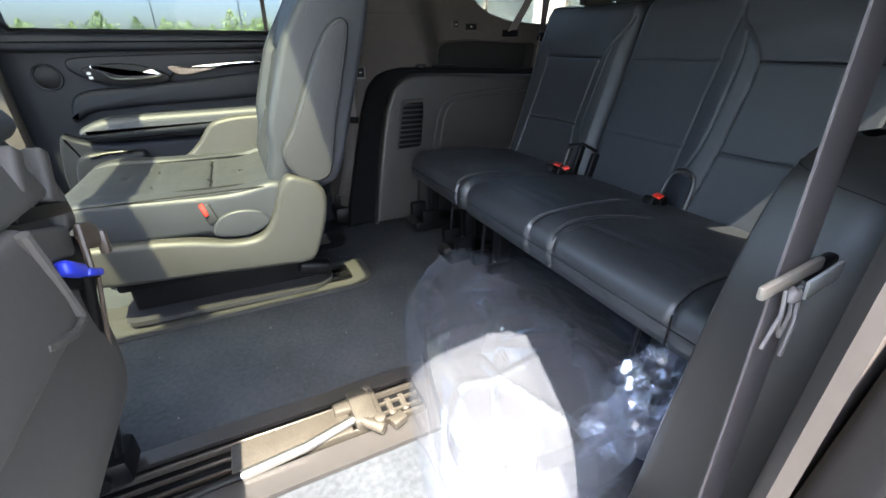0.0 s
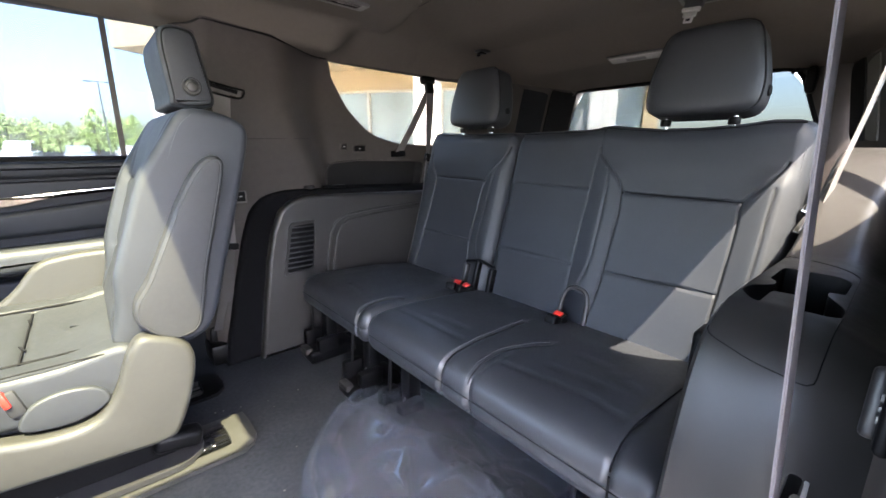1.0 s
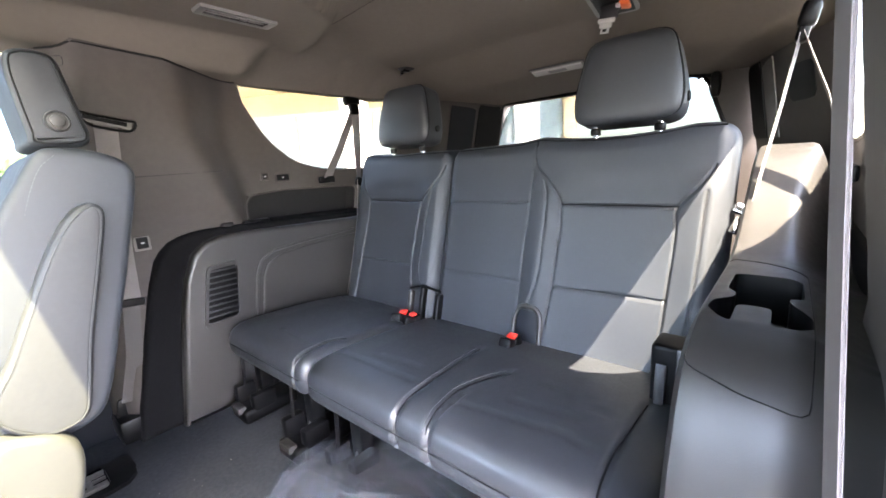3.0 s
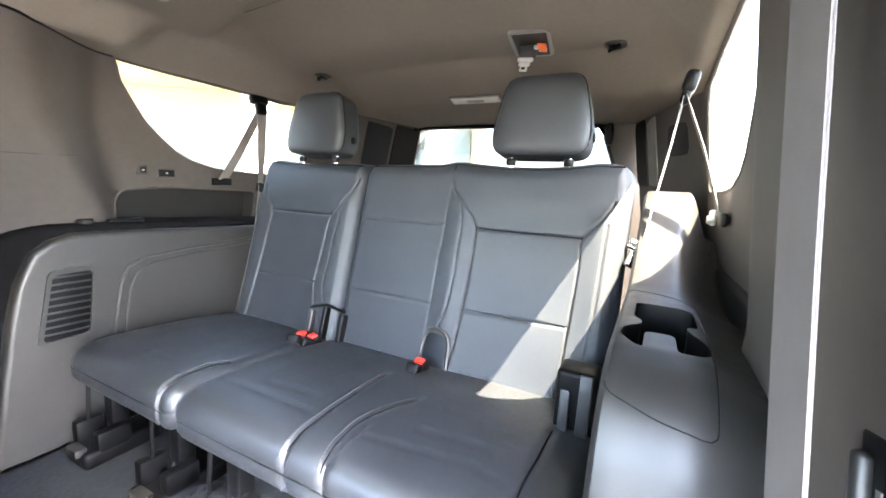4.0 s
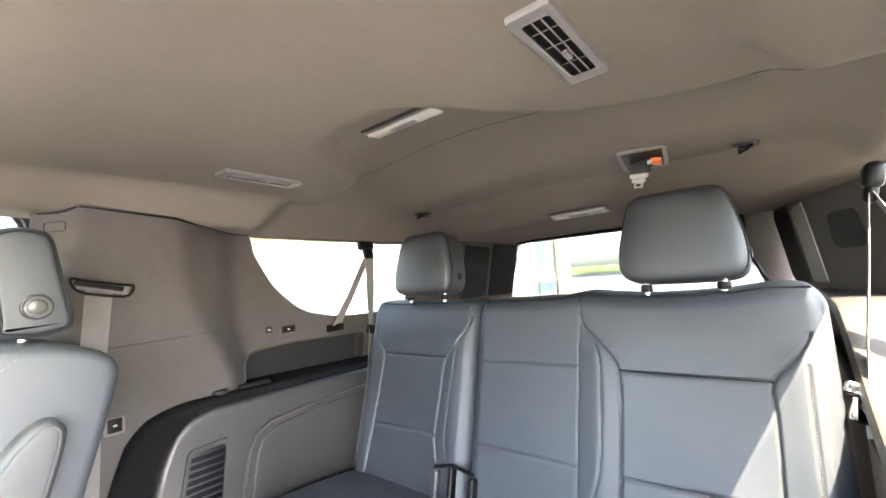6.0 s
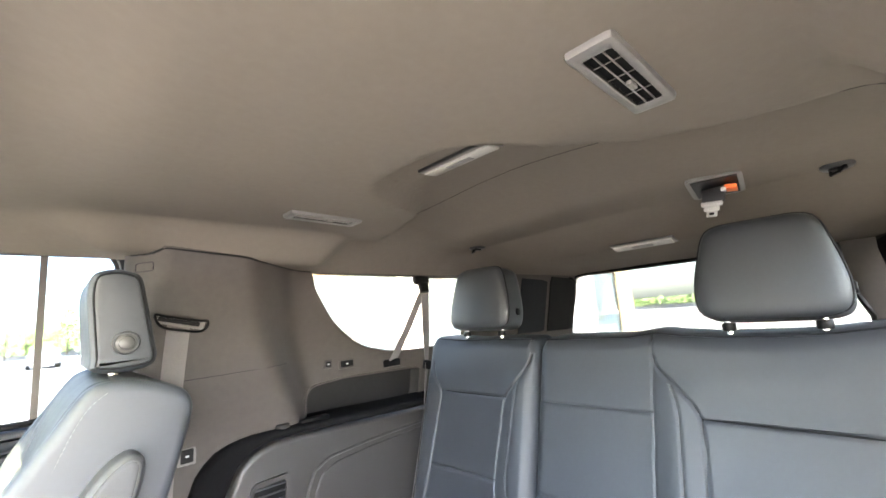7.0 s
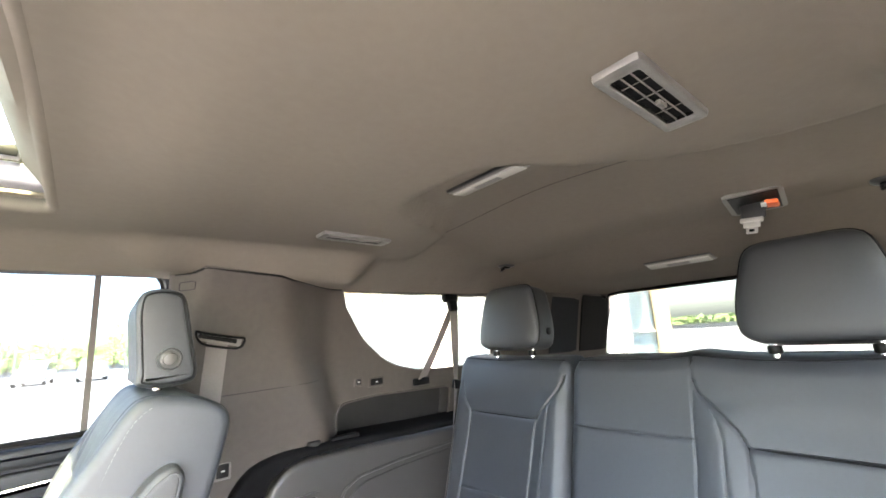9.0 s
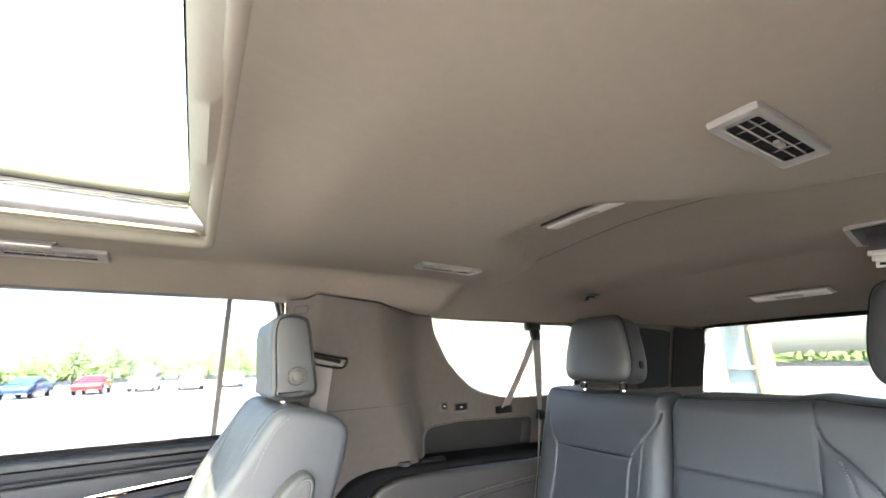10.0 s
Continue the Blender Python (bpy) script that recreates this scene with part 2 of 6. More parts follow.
def spline(points, n, closed=False):
    """Catmull-Rom through 2D or 3D points, n samples, as an array."""
    p = np.array(points, float)
    k = len(p)
    segs = k if closed else k - 1
    out = []
    for s in np.linspace(0, segs, n, endpoint=not closed):
        i = min(int(s), segs - 1)
        f = s - i
        if closed:
            a, b, c, d = p[i - 1], p[i], p[(i + 1) % k], p[(i + 2) % k]
        else:
            a, b, c, d = p[max(i - 1, 0)], p[i], p[i + 1], p[min(i + 2, k - 1)]
        out.append(0.5 * (2 * b + (c - a) * f + (2 * a - 5 * b + 4 * c - d) * f * f + (3 * b - a - 3 * c + d) * f**3))
    return np.array(out)


def even(points, n, closed=True):
    """The same polyline with n evenly spaced points."""
    p = np.array(points, float)
    q = np.vstack([p, p[:1]]) if closed else p
    d = np.r_[0, np.cumsum(np.linalg.norm(np.diff(q, axis=0), axis=1))]
    s = np.linspace(0, d[-1], n, endpoint=not closed)
    return np.stack([np.interp(s, d, q[:, k]) for k in range(p.shape[1])], 1)


def rounded(points, r, seg=5):
    """A closed polygon with its corners rounded by about r."""
    p = [np.array(q, float) for q in points]
    out = []
    for i in range(len(p)):
        a, b, c = p[i - 1], p[i], p[(i + 1) % len(p)]
        u, v = a - b, c - b
        k = min(r, np.linalg.norm(u) * 0.48, np.linalg.norm(v) * 0.48)
        s, e = b + u / np.linalg.norm(u) * k, b + v / np.linalg.norm(v) * k
        for f in np.linspace(0, 1, seg):
            out.append((1 - f) ** 2 * s + 2 * f * (1 - f) * b + f * f * e)
    return np.array(out)


def normals2(p):
    d = np.roll(p, -1, 0) - np.roll(p, 1, 0)
    n = np.stack([d[:, 1], -d[:, 0]], 1)
    n /= np.linalg.norm(n, axis=1, keepdims=True) + 1e-12
    area = 0.5 * np.sum(p[:, 0] * np.roll(p[:, 1], -1) - np.roll(p[:, 0], -1) * p[:, 1])
    return n if area > 0 else -n


def loft_y(profile, y0, y1, r, ny=6, disp=None, nround=5, skew=None):
    """A closed (x, z) profile drawn out from y0 to y1, its ends rounded by r. disp(x, y, z): outward push."""
    p = np.array(profile, float)
    nn = normals2(p)
    secs = []
    for a in np.linspace(0, math.pi / 2, nround):
        secs.append((y0 + r * (1 - math.cos(a)), r * (1 - math.sin(a))))
    for f in np.linspace(0, 1, ny + 2)[1:-1]:
        secs.append((y0 + r + f * (y1 - y0 - 2 * r), 0.0))
    for a in np.linspace(math.pi / 2, 0, nround):
        secs.append((y1 - r * (1 - math.cos(a)), r * (1 - math.sin(a))))
    verts, faces, n = [], [], len(p)
    for y, inset in secs:
        off = -inset + (disp(p[:, 0], y, p[:, 1]) if disp else 0.0)
        q = p + nn * np.broadcast_to(np.asarray(off, float).reshape(-1, 1), (n, 1))
        for x, z in q:
            verts.append((x, y, z))
    for i in range(len(secs) - 1):
        for k in range(n):
            faces.append((i * n + k, i * n + (k + 1) % n, (i + 1) * n + (k + 1) % n, (i + 1) * n + k))
    faces += [tuple(range(n))[::-1], tuple((len(secs) - 1) * n + k for k in range(n))]
    return grow(verts, faces)


def inside(px, py, poly):
    hit, n = False, len(poly)
    for i in range(n):
        (x1, y1), (x2, y2) = poly[i - 1], poly[i]
        if (y1 > py) != (y2 > py) and px < (x2 - x1) * (py - y1) / (y2 - y1) + x1:
            hit = not hit
    return hit


def sheet(outer, holes, surf, step, thick):
    """A curved panel: a plane outline with holes, laid on surf(u, v), its back pushed by the vector thick."""
    from mathutils.geometry import delaunay_2d_cdt

    pts, edges = [], []
    loops = [even(outer, max(8, int(perimeter(outer) / step)))] + [even(h, max(12, int(perimeter(h) / (step * 0.6)))) for h in holes]
    for lp in loops:
        s = len(pts)
        pts += [Vector((float(a), float(b))) for a, b in lp]
        edges += [(s + i, s + (i + 1) % len(lp)) for i in range(len(lp))]
    lo, hi = loops[0].min(0), loops[0].max(0)
    outs = [[tuple(q) for q in lp] for lp in loops]
    edge_pts = np.vstack(loops)
    for u in np.arange(lo[0] + step / 2, hi[0], step):
        for v in np.arange(lo[1] + step / 2, hi[1], step):
            if inside(u, v, outs[0]) and not any(inside(u, v, h) for h in outs[1:]) and np.min(np.abs(edge_pts - (u, v)).sum(1)) > step * 0.45:
                pts.append(Vector((float(u), float(v))))
    vs, _, fs, *_ = delaunay_2d_cdt(pts, edges, [], 1, 1e-5)
    keep = []
    for f in fs:
        c = sum((vs[i] for i in f), Vector((0, 0))) / len(f)
        if not any(inside(c.x, c.y, h) for h in outs[1:]):
            keep.append(tuple(f))
    top = [Vector(surf(v.x, v.y)) for v in vs]
    th = Vector(thick)
    n = len(top)
    count = {}
    for f in keep:
        for i in range(len(f)):
            a, b = f[i], f[(i + 1) % len(f)]
            count[(a, b)] = 1
    faces = keep + [tuple(n + i for i in reversed(f)) for f in keep]
    faces += [(b, a, n + a, n + b) for (a, b) in count if (b, a) not in count]
    return grow(top + [p + th for p in top], faces)


def perimeter(p):
    p = np.array(p, float)
    return float(np.linalg.norm(np.roll(p, -1, 0) - p, axis=1).sum())


def superbox(center, size, power=4.0, n=28, m=None, taper=None):
    """A cushion-like rounded box."""
    verts, faces = [], []
    s = np.array(size) / 2
    for i in range(n + 1):
        th = -math.pi / 2 + math.pi * i / n
        for k in range(2 * n):
            ph = math.pi * k / n
            d = np.array([math.cos(th) * math.cos(ph), math.cos(th) * math.sin(ph), math.sin(th)])
            d = d / (np.abs(d) ** power).sum() ** (1 / power)
            q = d * s
            if taper:
                q = np.array(taper(q[0], q[1], q[2]))
            verts.append(Vector(q))
    for i in range(n):
        for k in range(2 * n):
            a, b = i * 2 * n + k, i * 2 * n + (k + 1) % (2 * n)
            faces.append((a, b, b + 2 * n, a + 2 * n))
    bm = grow(verts, faces)
    bmesh.ops.remove_doubles(bm, verts=bm.verts, dist=1e-6)
    mm = Matrix.Translation(center) @ (m if m is not None else Matrix())
    bmesh.ops.transform(bm, matrix=mm, verts=bm.verts)
    return bm


def step(a, b, x):
    f = np.clip((np.asarray(x, float) - a) / (b - a), 0, 1)
    return f * f * (3 - 2 * f)


def dist_line(u, v, line):
    """Distance of points to a polyline in the plane."""
    best = np.full(np.shape(u), 9.0)
    for (ax, ay), (bx, by) in zip(line[:-1], line[1:]):
        dx, dy = bx - ax, by - ay
        f = np.clip(((u - ax) * dx + (v - ay) * dy) / (dx * dx + dy * dy + 1e-12), 0, 1)
        best = np.minimum(best, np.hypot(u - ax - f * dx, v - ay - f * dy))
    return best


def stitches(points, length=0.0055, gap=0.003, r=0.0008):
    p = even(points, max(4, int(sum(np.linalg.norm(np.diff(np.array(points, float), axis=0), axis=1)) / (length + gap))), closed=False)
    verts, faces = [], []
    for a, b in zip(p[:-1], p[1:]):
        a, b = Vector(a), Vector(b)
        d = (b - a) * (length / (length + gap))
        w = d.cross(Vector((1, 0.3, 0.6))).normalized() * r
        t = d.cross(w).normalized() * r
        s = len(verts)
        for q in (a, a + d):
            verts += [q + w, q + t, q - w, q - t]
        faces += [(s + k, s + (k + 1) % 4, s + 4 + (k + 1) % 4, s + 4 + k) for k in range(4)] + [(s, s + 3, s + 2, s + 1), (s + 4, s + 5, s + 6, s + 7)]
    return grow(verts, faces)


def zigzag(line, amp=0.0030, pitch=0.0052, r=0.0007):
    """Zigzag thread along a line on the backrest."""
    length = perimeter(np.array(list(line) + list(line)[::-1])) / 2
    n = max(8, int(length / pitch * 2))
    p = even(spline(line, 80), n, closed=False)
    out = []
    for k in range(n):
        a, b = p[max(0, k - 1)], p[min(n - 1, k + 1)]
        t = (b - a) / (np.linalg.norm(b - a) + 1e-9)
        q = p[k] + np.array([t[1], -t[0]]) * amp * (1 if k % 2 else -1)
        out.append((q[0], q[1]))
    return out


def mirror_y(bm):
    for v in bm.verts:
        v.co.y = -v.co.y
    bmesh.ops.reverse_faces(bm, faces=bm.faces[:])
    return bm


# ---- the shell of the cabin ----
def side_y(x, z, sign=-1):
    """Half width of the cabin's inner trim at a height."""
    base = 0.768 - 0.22 * (max(z, 0.57) - 0.73) if sign > 0 else 0.782 - 0.15 * (max(z, 0.57) - 0.73)
    lean = -0.52 + 0.30 * (1.07 - z)
    bulge = 0.032 * float(step(-0.86, -0.76, x) * (1 - step(lean, lean + 0.11, x)))
    if sign > 0:
        lean = float(np.interp(z, [0.60, 0.65, 0.86, 1.05], [-0.43, -0.45, -0.565, -0.59]))
        wide = float(np.interp(z, [0.60, 0.65, 0.86, 1.05], [0.12, 0.13, 0.19, 0.21]))
        bulge = 0.104 * float(step(-0.86, -0.76, x) * (1 - step(lean, lean + wide, x)))
    return base - bulge - 0.5 * max(0.0, x - (0.2 if sign > 0 else 0.42))


WINDOW = [(-0.354, 1.034), (-0.34, 0.98), (-0.311, 0.935), (-0.271, 0.878), (-0.228, 0.838), (-0.172, 0.795), (-0.12, 0.77), (-0.032, 0.749),
          (0.08, 0.741), (0.19, 0.739), (0.27, 0.745), (0.31, 0.775), (0.318, 0.90), (0.308, 0.99), (0.28, 1.02), (0.06, 1.027), (-0.2, 1.031)]


WINDOW_NEAR = WINDOW[:8] + [(0.08, 0.741), (0.22, 0.740), (0.335, 0.742), (0.362, 0.752), (0.376, 0.785), (0.366, 0.90), (0.348, 0.985), (0.325, 1.012), (0.06, 1.027), (-0.2, 1.031)]
TRAY = rounded([(-0.352, 0.560), (-0.352, 0.640), (-0.325, 0.672), (-0.20, 0.682), (0.14, 0.672), (0.14, 0.560)], 0.02)


def pane_loop(sign):
    return WINDOW if sign > 0 else WINDOW_NEAR


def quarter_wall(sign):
    outer = [(-0.83, 0.0), (0.80, 0.0), (0.80, 1.055), (-0.30, 1.085), (-0.83, 1.13)]
    return sheet(outer, [pane_loop(sign)] + ([TRAY] if sign > 0 else []), lambda x, z: (x, sign * side_y(x, z, sign), z), 0.018, (0, sign * 0.010, 0))


def window_lip(sign):
    loop = even(pane_loop(sign), 90)
    return tube([(x, sign * (side_y(x, z, sign) + 0.004), z) for x, z in loop], 0.006, 6, closed=True)


def window_pane(sign):
    loop = [(x * 1.03, z + (0.012 if z > 0.95 else -0.012)) for x, z in pane_loop(sign)]
    return sheet(loop, [], lambda x, z: (x, sign * (side_y(x, z, sign) + 0.020), z), 0.08, (0, sign * 0.004, 0))


CORE_X = [-2.7, -1.08, -0.6, -0.3, 0.0, 0.25, 0.5, 0.8]
CORE_Z = [1.16, 1.168, 1.160, 1.150, 1.140, 1.124, 1.050, 1.008]
EDGE_Z = [1.075, 1.072, 1.052, 1.030, 1.03, 1.028, 1.02, 0.998]
SIDE_DROP = [0.034, 0.034, 0.034, 0.030, 0.016, 0.010, 0.008, 0.004]


def edge_y(x):
    return float(np.interp(x, [-2.7, -0.83, -0.35, 0.2, 0.8], [0.735, 0.732, 0.702, 0.702, 0.41]))


def roof_z(x, y):
    """The headliner's underside."""
    top, low, fall = (float(np.interp(x, CORE_X, row)) for row in (CORE_Z, EDGE_Z, SIDE_DROP))
    e = min(1.0, abs(y) / edge_y(x))
    z = top - fall * float(step(0.0, 0.62, e)) - (top - fall - low) * (max(0.0, (e - 0.80) / 0.20) ** 1.5 if x < 0 else max(0.0, (e - 0.76) / 0.24) ** 2)
    roll = float(step(-1.0, -0.86, x)) * (1 - float(step(-0.40, -0.28, x)))
    z = z * (1 - roll) + roll * (top - fall - (top - fall - low) * float(step(0.72, 0.850, e)))
    front = -0.235 - 0.27 * math.exp(-((abs(y) / 0.215) ** 4)) + 0.05 * float(step(0.3, 0.5, abs(y)))
    z += 0.043 * float(step(front - 0.018, front + 0.020, x)) * (1 - float(step(-0.2, 0.12, x))) * (1 - float(step(0.44, 0.60, abs(y))))
    return z


ROOF_OUT = [(-2.7, -0.735), (-0.83, -0.738), (-0.35, -0.742), (0.42, -0.742), (0.8, -0.57), (0.8, 0.41), (0.2, 0.702), (-0.35, 0.702), (-0.83, 0.732), (-2.7, 0.735)]
SUNROOF = rounded([(-1.572, -0.49), (-1.030, -0.49), (-1.030, 0.47), (-1.572, 0.47)], 0.04)
SUNROOF_FRONT = rounded([(-2.25, -0.49), (-1.592, -0.49), (-1.592, 0.47), (-2.25, 0.47)], 0.04)

solid("ceiling", sheet(ROOF_OUT, [SUNROOF, SUNROOF_FRONT], lambda x, y: (x, y, roof_z(x, y)), 0.0145, (0, 0, 0.035)), HEADLINER,
      "brown-grey cloth headliner moulded over the rear cabin", "headliner", kind="structure", sharp=60)
solid("floor", box(-2.7, 0.85, -0.79, 0.79, -0.06, 0.0, 0.002), CARPET, "dark carpeted vehicle floor with crumbs on it", "floor", kind="structure")
for sign, side in ((1, "far"), (-1, "near")):
    solid("wall_" + side, quarter_wall(sign), PILLAR, "brown-grey rear quarter trim with a curved window opening", "trim panel", kind="structure", sharp=60)
    w = thing("window_" + side, (0, sign * 0.75, 0.74), "tinted rear quarter window with a curved front edge", "window", kind="structure")
    part("pane", window_pane(sign), PRIVACY if sign > 0 else NEAR_GLASS_PALE, w)
    part("window_seal", window_lip(sign), PILLAR, w)
    solid("roof_rail_" + side, box(-2.7, -0.80, *sorted((sign * 0.728, sign * 0.80)), 1.072, 1.18, 0.012), PILLAR, "trim over the door opening", "trim", kind="structure")

for sign, side in ((1, "far"), (-1, "near")):
    solid("trim_seam_" + side, tube([(x, sign * (side_y(x, 1.05, sign) - 0.002), roof_z(x, side_y(x, 1.05, sign)) - 0.0005) for x in np.linspace(-0.82, -0.36, 40)], 0.0030, 6), BLACK, "dark gap between headliner and pillar trim", "trim", kind="structure")
    if sign > 0:
        solid("trim_line_" + side, tube([(x, sign * (side_y(x, 0.755, sign) - 0.0003), 0.755 + 0.02 * (x + 0.83)) for x in np.linspace(-0.83, -0.44, 30)], 0.0012 if sign > 0 else 0.0005, 5), BLACK, "fine joint across the pillar trim", "trim", kind="structure")
    for x0, x1, mat, off in ((0.545, 0.66, DARKENED_TRIM, 0.006), (0.672, 0.79, BLACK, 0.010)) if sign > 0 else ((0.66, 0.715, TRIM_LIGHT, 0.006), (0.722, 0.795, BLACK, 0.008)):
        solid("trim_strip_" + side, sheet([(x0, 0.76), (x1, 0.76), (x1, 0.985), (x0, 1.0)], [], lambda x, z: (x, sign * (side_y(x, z, sign) - off), z), 0.03, (0, sign * 0.004, 0)), mat, "dark upright rear pillar trim", "trim", kind="structure")

solid("trim_seam_roof", tube([(-0.188, y, roof_z(-0.188, y) - 0.0004) for y in np.linspace(-0.60, 0.50, 140)], 0.0006, 5), SEAM, "fine joint across the headliner", "trim", kind="structure")

arc = [(-0.83 - 0.15 + 0.15 * math.sin(a), 1.075 - 0.15 + 0.15 * math.cos(a)) for a in np.linspace(0, math.pi / 2, 12)]
for sign, side in ((-1, "near"),):
    solid("door_corner_" + side, loft_y(even([(-0.82, 1.085)] + [(-0.82, 0.925)] + arc[::-1] + [(-0.98, 1.085)], 60), *sorted((sign * 0.75, sign * 0.79)), 0.004, 1), PILLAR, "rounded rear corner of the door opening", "trim", kind="structure")

roof_holes = [rounded([(a, -0.445), (b, -0.445), (b, 0.53), (a, 0.53)], 0.03) for a, b in ((-1.545, -1.088), (-2.22, -1.619))]
solid("roof", sheet([(-2.80, -0.81), (0.95, -0.81), (0.95, 0.81), (-2.80, 0.81)], roof_holes, lambda x, y: (x, y, 1.256), 0.1, (0, 0, 0.02)), BLACK, "plain dark outer roof over the cabin", "roof", kind="structure")
for sign, side in ((1, "far"), (-1, "near")):
    solid("roof_edge_" + side, box(-0.83, 0.95, *sorted((sign * 0.795, sign * 0.81)), 1.215, 1.262, 0.004), BLACK, "plain dark outer roof edge", "roof", kind="structure")

# front end, never in view: plain walls with the windscreen's opening
solid("wall_front", box(-2.78, -2.7, -0.80, 0.80, -0.06, 0.72, 0.01), BLACK, "plain dark front wall of the cabin", "wall", kind="structure")
for sign, side in ((1, "far"), (-1, "near")):
    a, b = sorted((sign * 0.79, sign * 0.84))
    solid("wall_front_" + side, box(-2.7, -1.78, a, b, -0.06, 0.70, 0.01), BLACK, "plain dark front side wall of the cabin", "wall", kind="structure")
    a, b = sorted((sign * 0.735, sign * 0.80))
    solid("pillar_" + side, box(-1.80, -1.68, a, b, 0.0, 1.12, 0.02), PILLAR, "dark pillar trim between the doors", "pillar", kind="structure")

# rear opening: liftgate frame and its pane
gate_open = rounded([(-0.525, 0.73), (0.525, 0.73), (0.425, 1.0), (-0.425, 1.0)], 0.04)
solid("wall_rear", sheet([(-0.80, -0.06), (0.80, -0.06), (0.80, 1.06), (-0.80, 1.06)], [gate_open], lambda y, z: (0.80 + 0.1 * (1.0 - z), y, z), 0.05, (0.06, 0, 0)),
      PILLAR, "dark tailgate trim round the rear window", "wall", kind="structure")
gate = thing("window_rear", (0.85, 0, 0.78), "tinted rear window in the tailgate", "window", kind="structure")
part("pane", sheet([(y * 1.02, z + (0.01 if z > 0.9 else -0.01)) for y, z in gate_open], [], lambda y, z: (0.85 + 0.1 * (1.0 - z), y, z), 0.15, (0.004, 0, 0)), REAR_GLASS, gate)
part("window_seal", tube([(0.797 + 0.1 * (1.0 - z), y, z) for y, z in even(gate_open, 70)], 0.008, 6, closed=True), BLACK, gate)

# sunroof: well, rails, panes
for outline, x0, x1 in ((SUNROOF, -1.545, -1.078), (SUNROOF_FRONT, -2.22, -1.619)):
    sr = thing("sunroof", ((x0 + x1) / 2, 0, 1.20), "open-shaded glass sunroof with silver rails in the headliner", "sunroof", kind="structure")
    part("pane", sheet(rounded([(x0 - 0.03, -0.49), (x1 + 0.03, -0.49), (x1 + 0.03, 0.54), (x0 - 0.03, 0.54)], 0.03), [], lambda x, y: (x, y, 1.245), 0.12, (0, 0, 0.005)), ROOFGLASS, sr)
    lo, hi = even(outline, 120), even(rounded([(x0, -0.445), (x1, -0.445), (x1, 0.515), (x0, 0.515)], 0.02), 120)
    hi = np.roll(hi, -int(np.argmin(np.linalg.norm(hi - lo[0], axis=1))), 0)
    loops = [[(x, y, roof_z(x, y) + 0.002) for x, y in lo], [(0.55 * a[0] + 0.45 * b[0], 0.55 * a[1] + 0.45 * b[1], 1.170) for a, b in zip(lo, hi)], [(x, y, 1.205) for x, y in hi], [(x, y, 1.240) for x, y in hi]]
    part("well", grow([v for lp in loops for v in lp], [(i * 120 + k, i * 120 + (k + 1) % 120, (i + 1) * 120 + (k + 1) % 120, (i + 1) * 120 + k) for i in range(3) for k in range(120)]), HEADLINER, sr, "cloth-lined sunroof well")
    part("lip", tube([(x, y, roof_z(x, y) + 0.0135) for x, y in lo], 0.0145, 12, closed=True), HEADLINER, sr, "soft rolled cloth edge")
    for y in (0.402, -0.432):
        part("rail", box(x0 + 0.004, x1 - 0.004, y - 0.013, y + 0.013, 1.208, 1.222, 0.003), RAIL, sr, "bright metal sunroof rail")
        side = 1 if y > 0 else -1
        part("rail_trim", box(x0 - 0.02, x1 + 0.036, *sorted((y + side * 0.004, y + side * 0.058)), 1.168, 1.206, 0.012, 3), RAIL, sr, "pale sunroof side trim")
        part("rail_lip", box(x0 + 0.004, x1 - 0.004, y - 0.016 * (1 if y > 0 else -1) - 0.003, y - 0.016 * (1 if y > 0 else -1) + 0.003, 1.206, 1.2205, 0.001), BLACK, sr)


# ---- wheelhouse consoles on both sides of the third row ----
ARCH = [(0.78, 0.0), (-0.69, 0.0), (-0.682, 0.06), (-0.662, 0.20), (-0.636, 0.36), (-0.615, 0.45), (-0.585, 0.52), (-0.545, 0.552), (-0.50, 0.566), (-0.40, 0.566), (0.0, 0.552), (0.78, 0.545)]
BAND = [(0.70, 0.0), (-0.795, 0.0), (-0.778, 0.10), (-0.74, 0.28), (-0.70, 0.44), (-0.668, 0.53), (-0.62, 0.572), (-0.55, 0.588), (-0.45, 0.588), (0.0, 0.572), (0.70, 0.56)]
solid("baseboard_far", loft_y(even(BAND, 120), 0.672, 0.83, 0.016, 2), BLACK_MATT, "black arched trim band round the wheelhouse", "trim", kind="structure")
solid("baseboard_kick", box(-0.835, -0.735, 0.700, 0.81, 0.0, 0.075, 0.012), BLACK, "black kick trim at the foot of the pillar", "trim", kind="structure")
solid("baseboard_near", loft_y(even(BAND, 120), -0.84, -0.792, 0.012, 2), BLACK, "black arched trim band round the wheelhouse", "trim", kind="structure")

INSET = [(-0.445, 0.20), (-0.43, 0.28), (-0.405, 0.42), (-0.385, 0.462), (-0.34, 0.485), (-0.22, 0.497), (0.10, 0.512)]


def console_grid(sign, y_face, deep):
    """The inner face of a wheelhouse console with a pressed panel line, its rounded top edge and its top."""
    arch = even(np.array(ARCH), 420)

    return loft_y(arch, *sorted((sign * y_face, sign * deep)), 0.016, 2, None, 6)


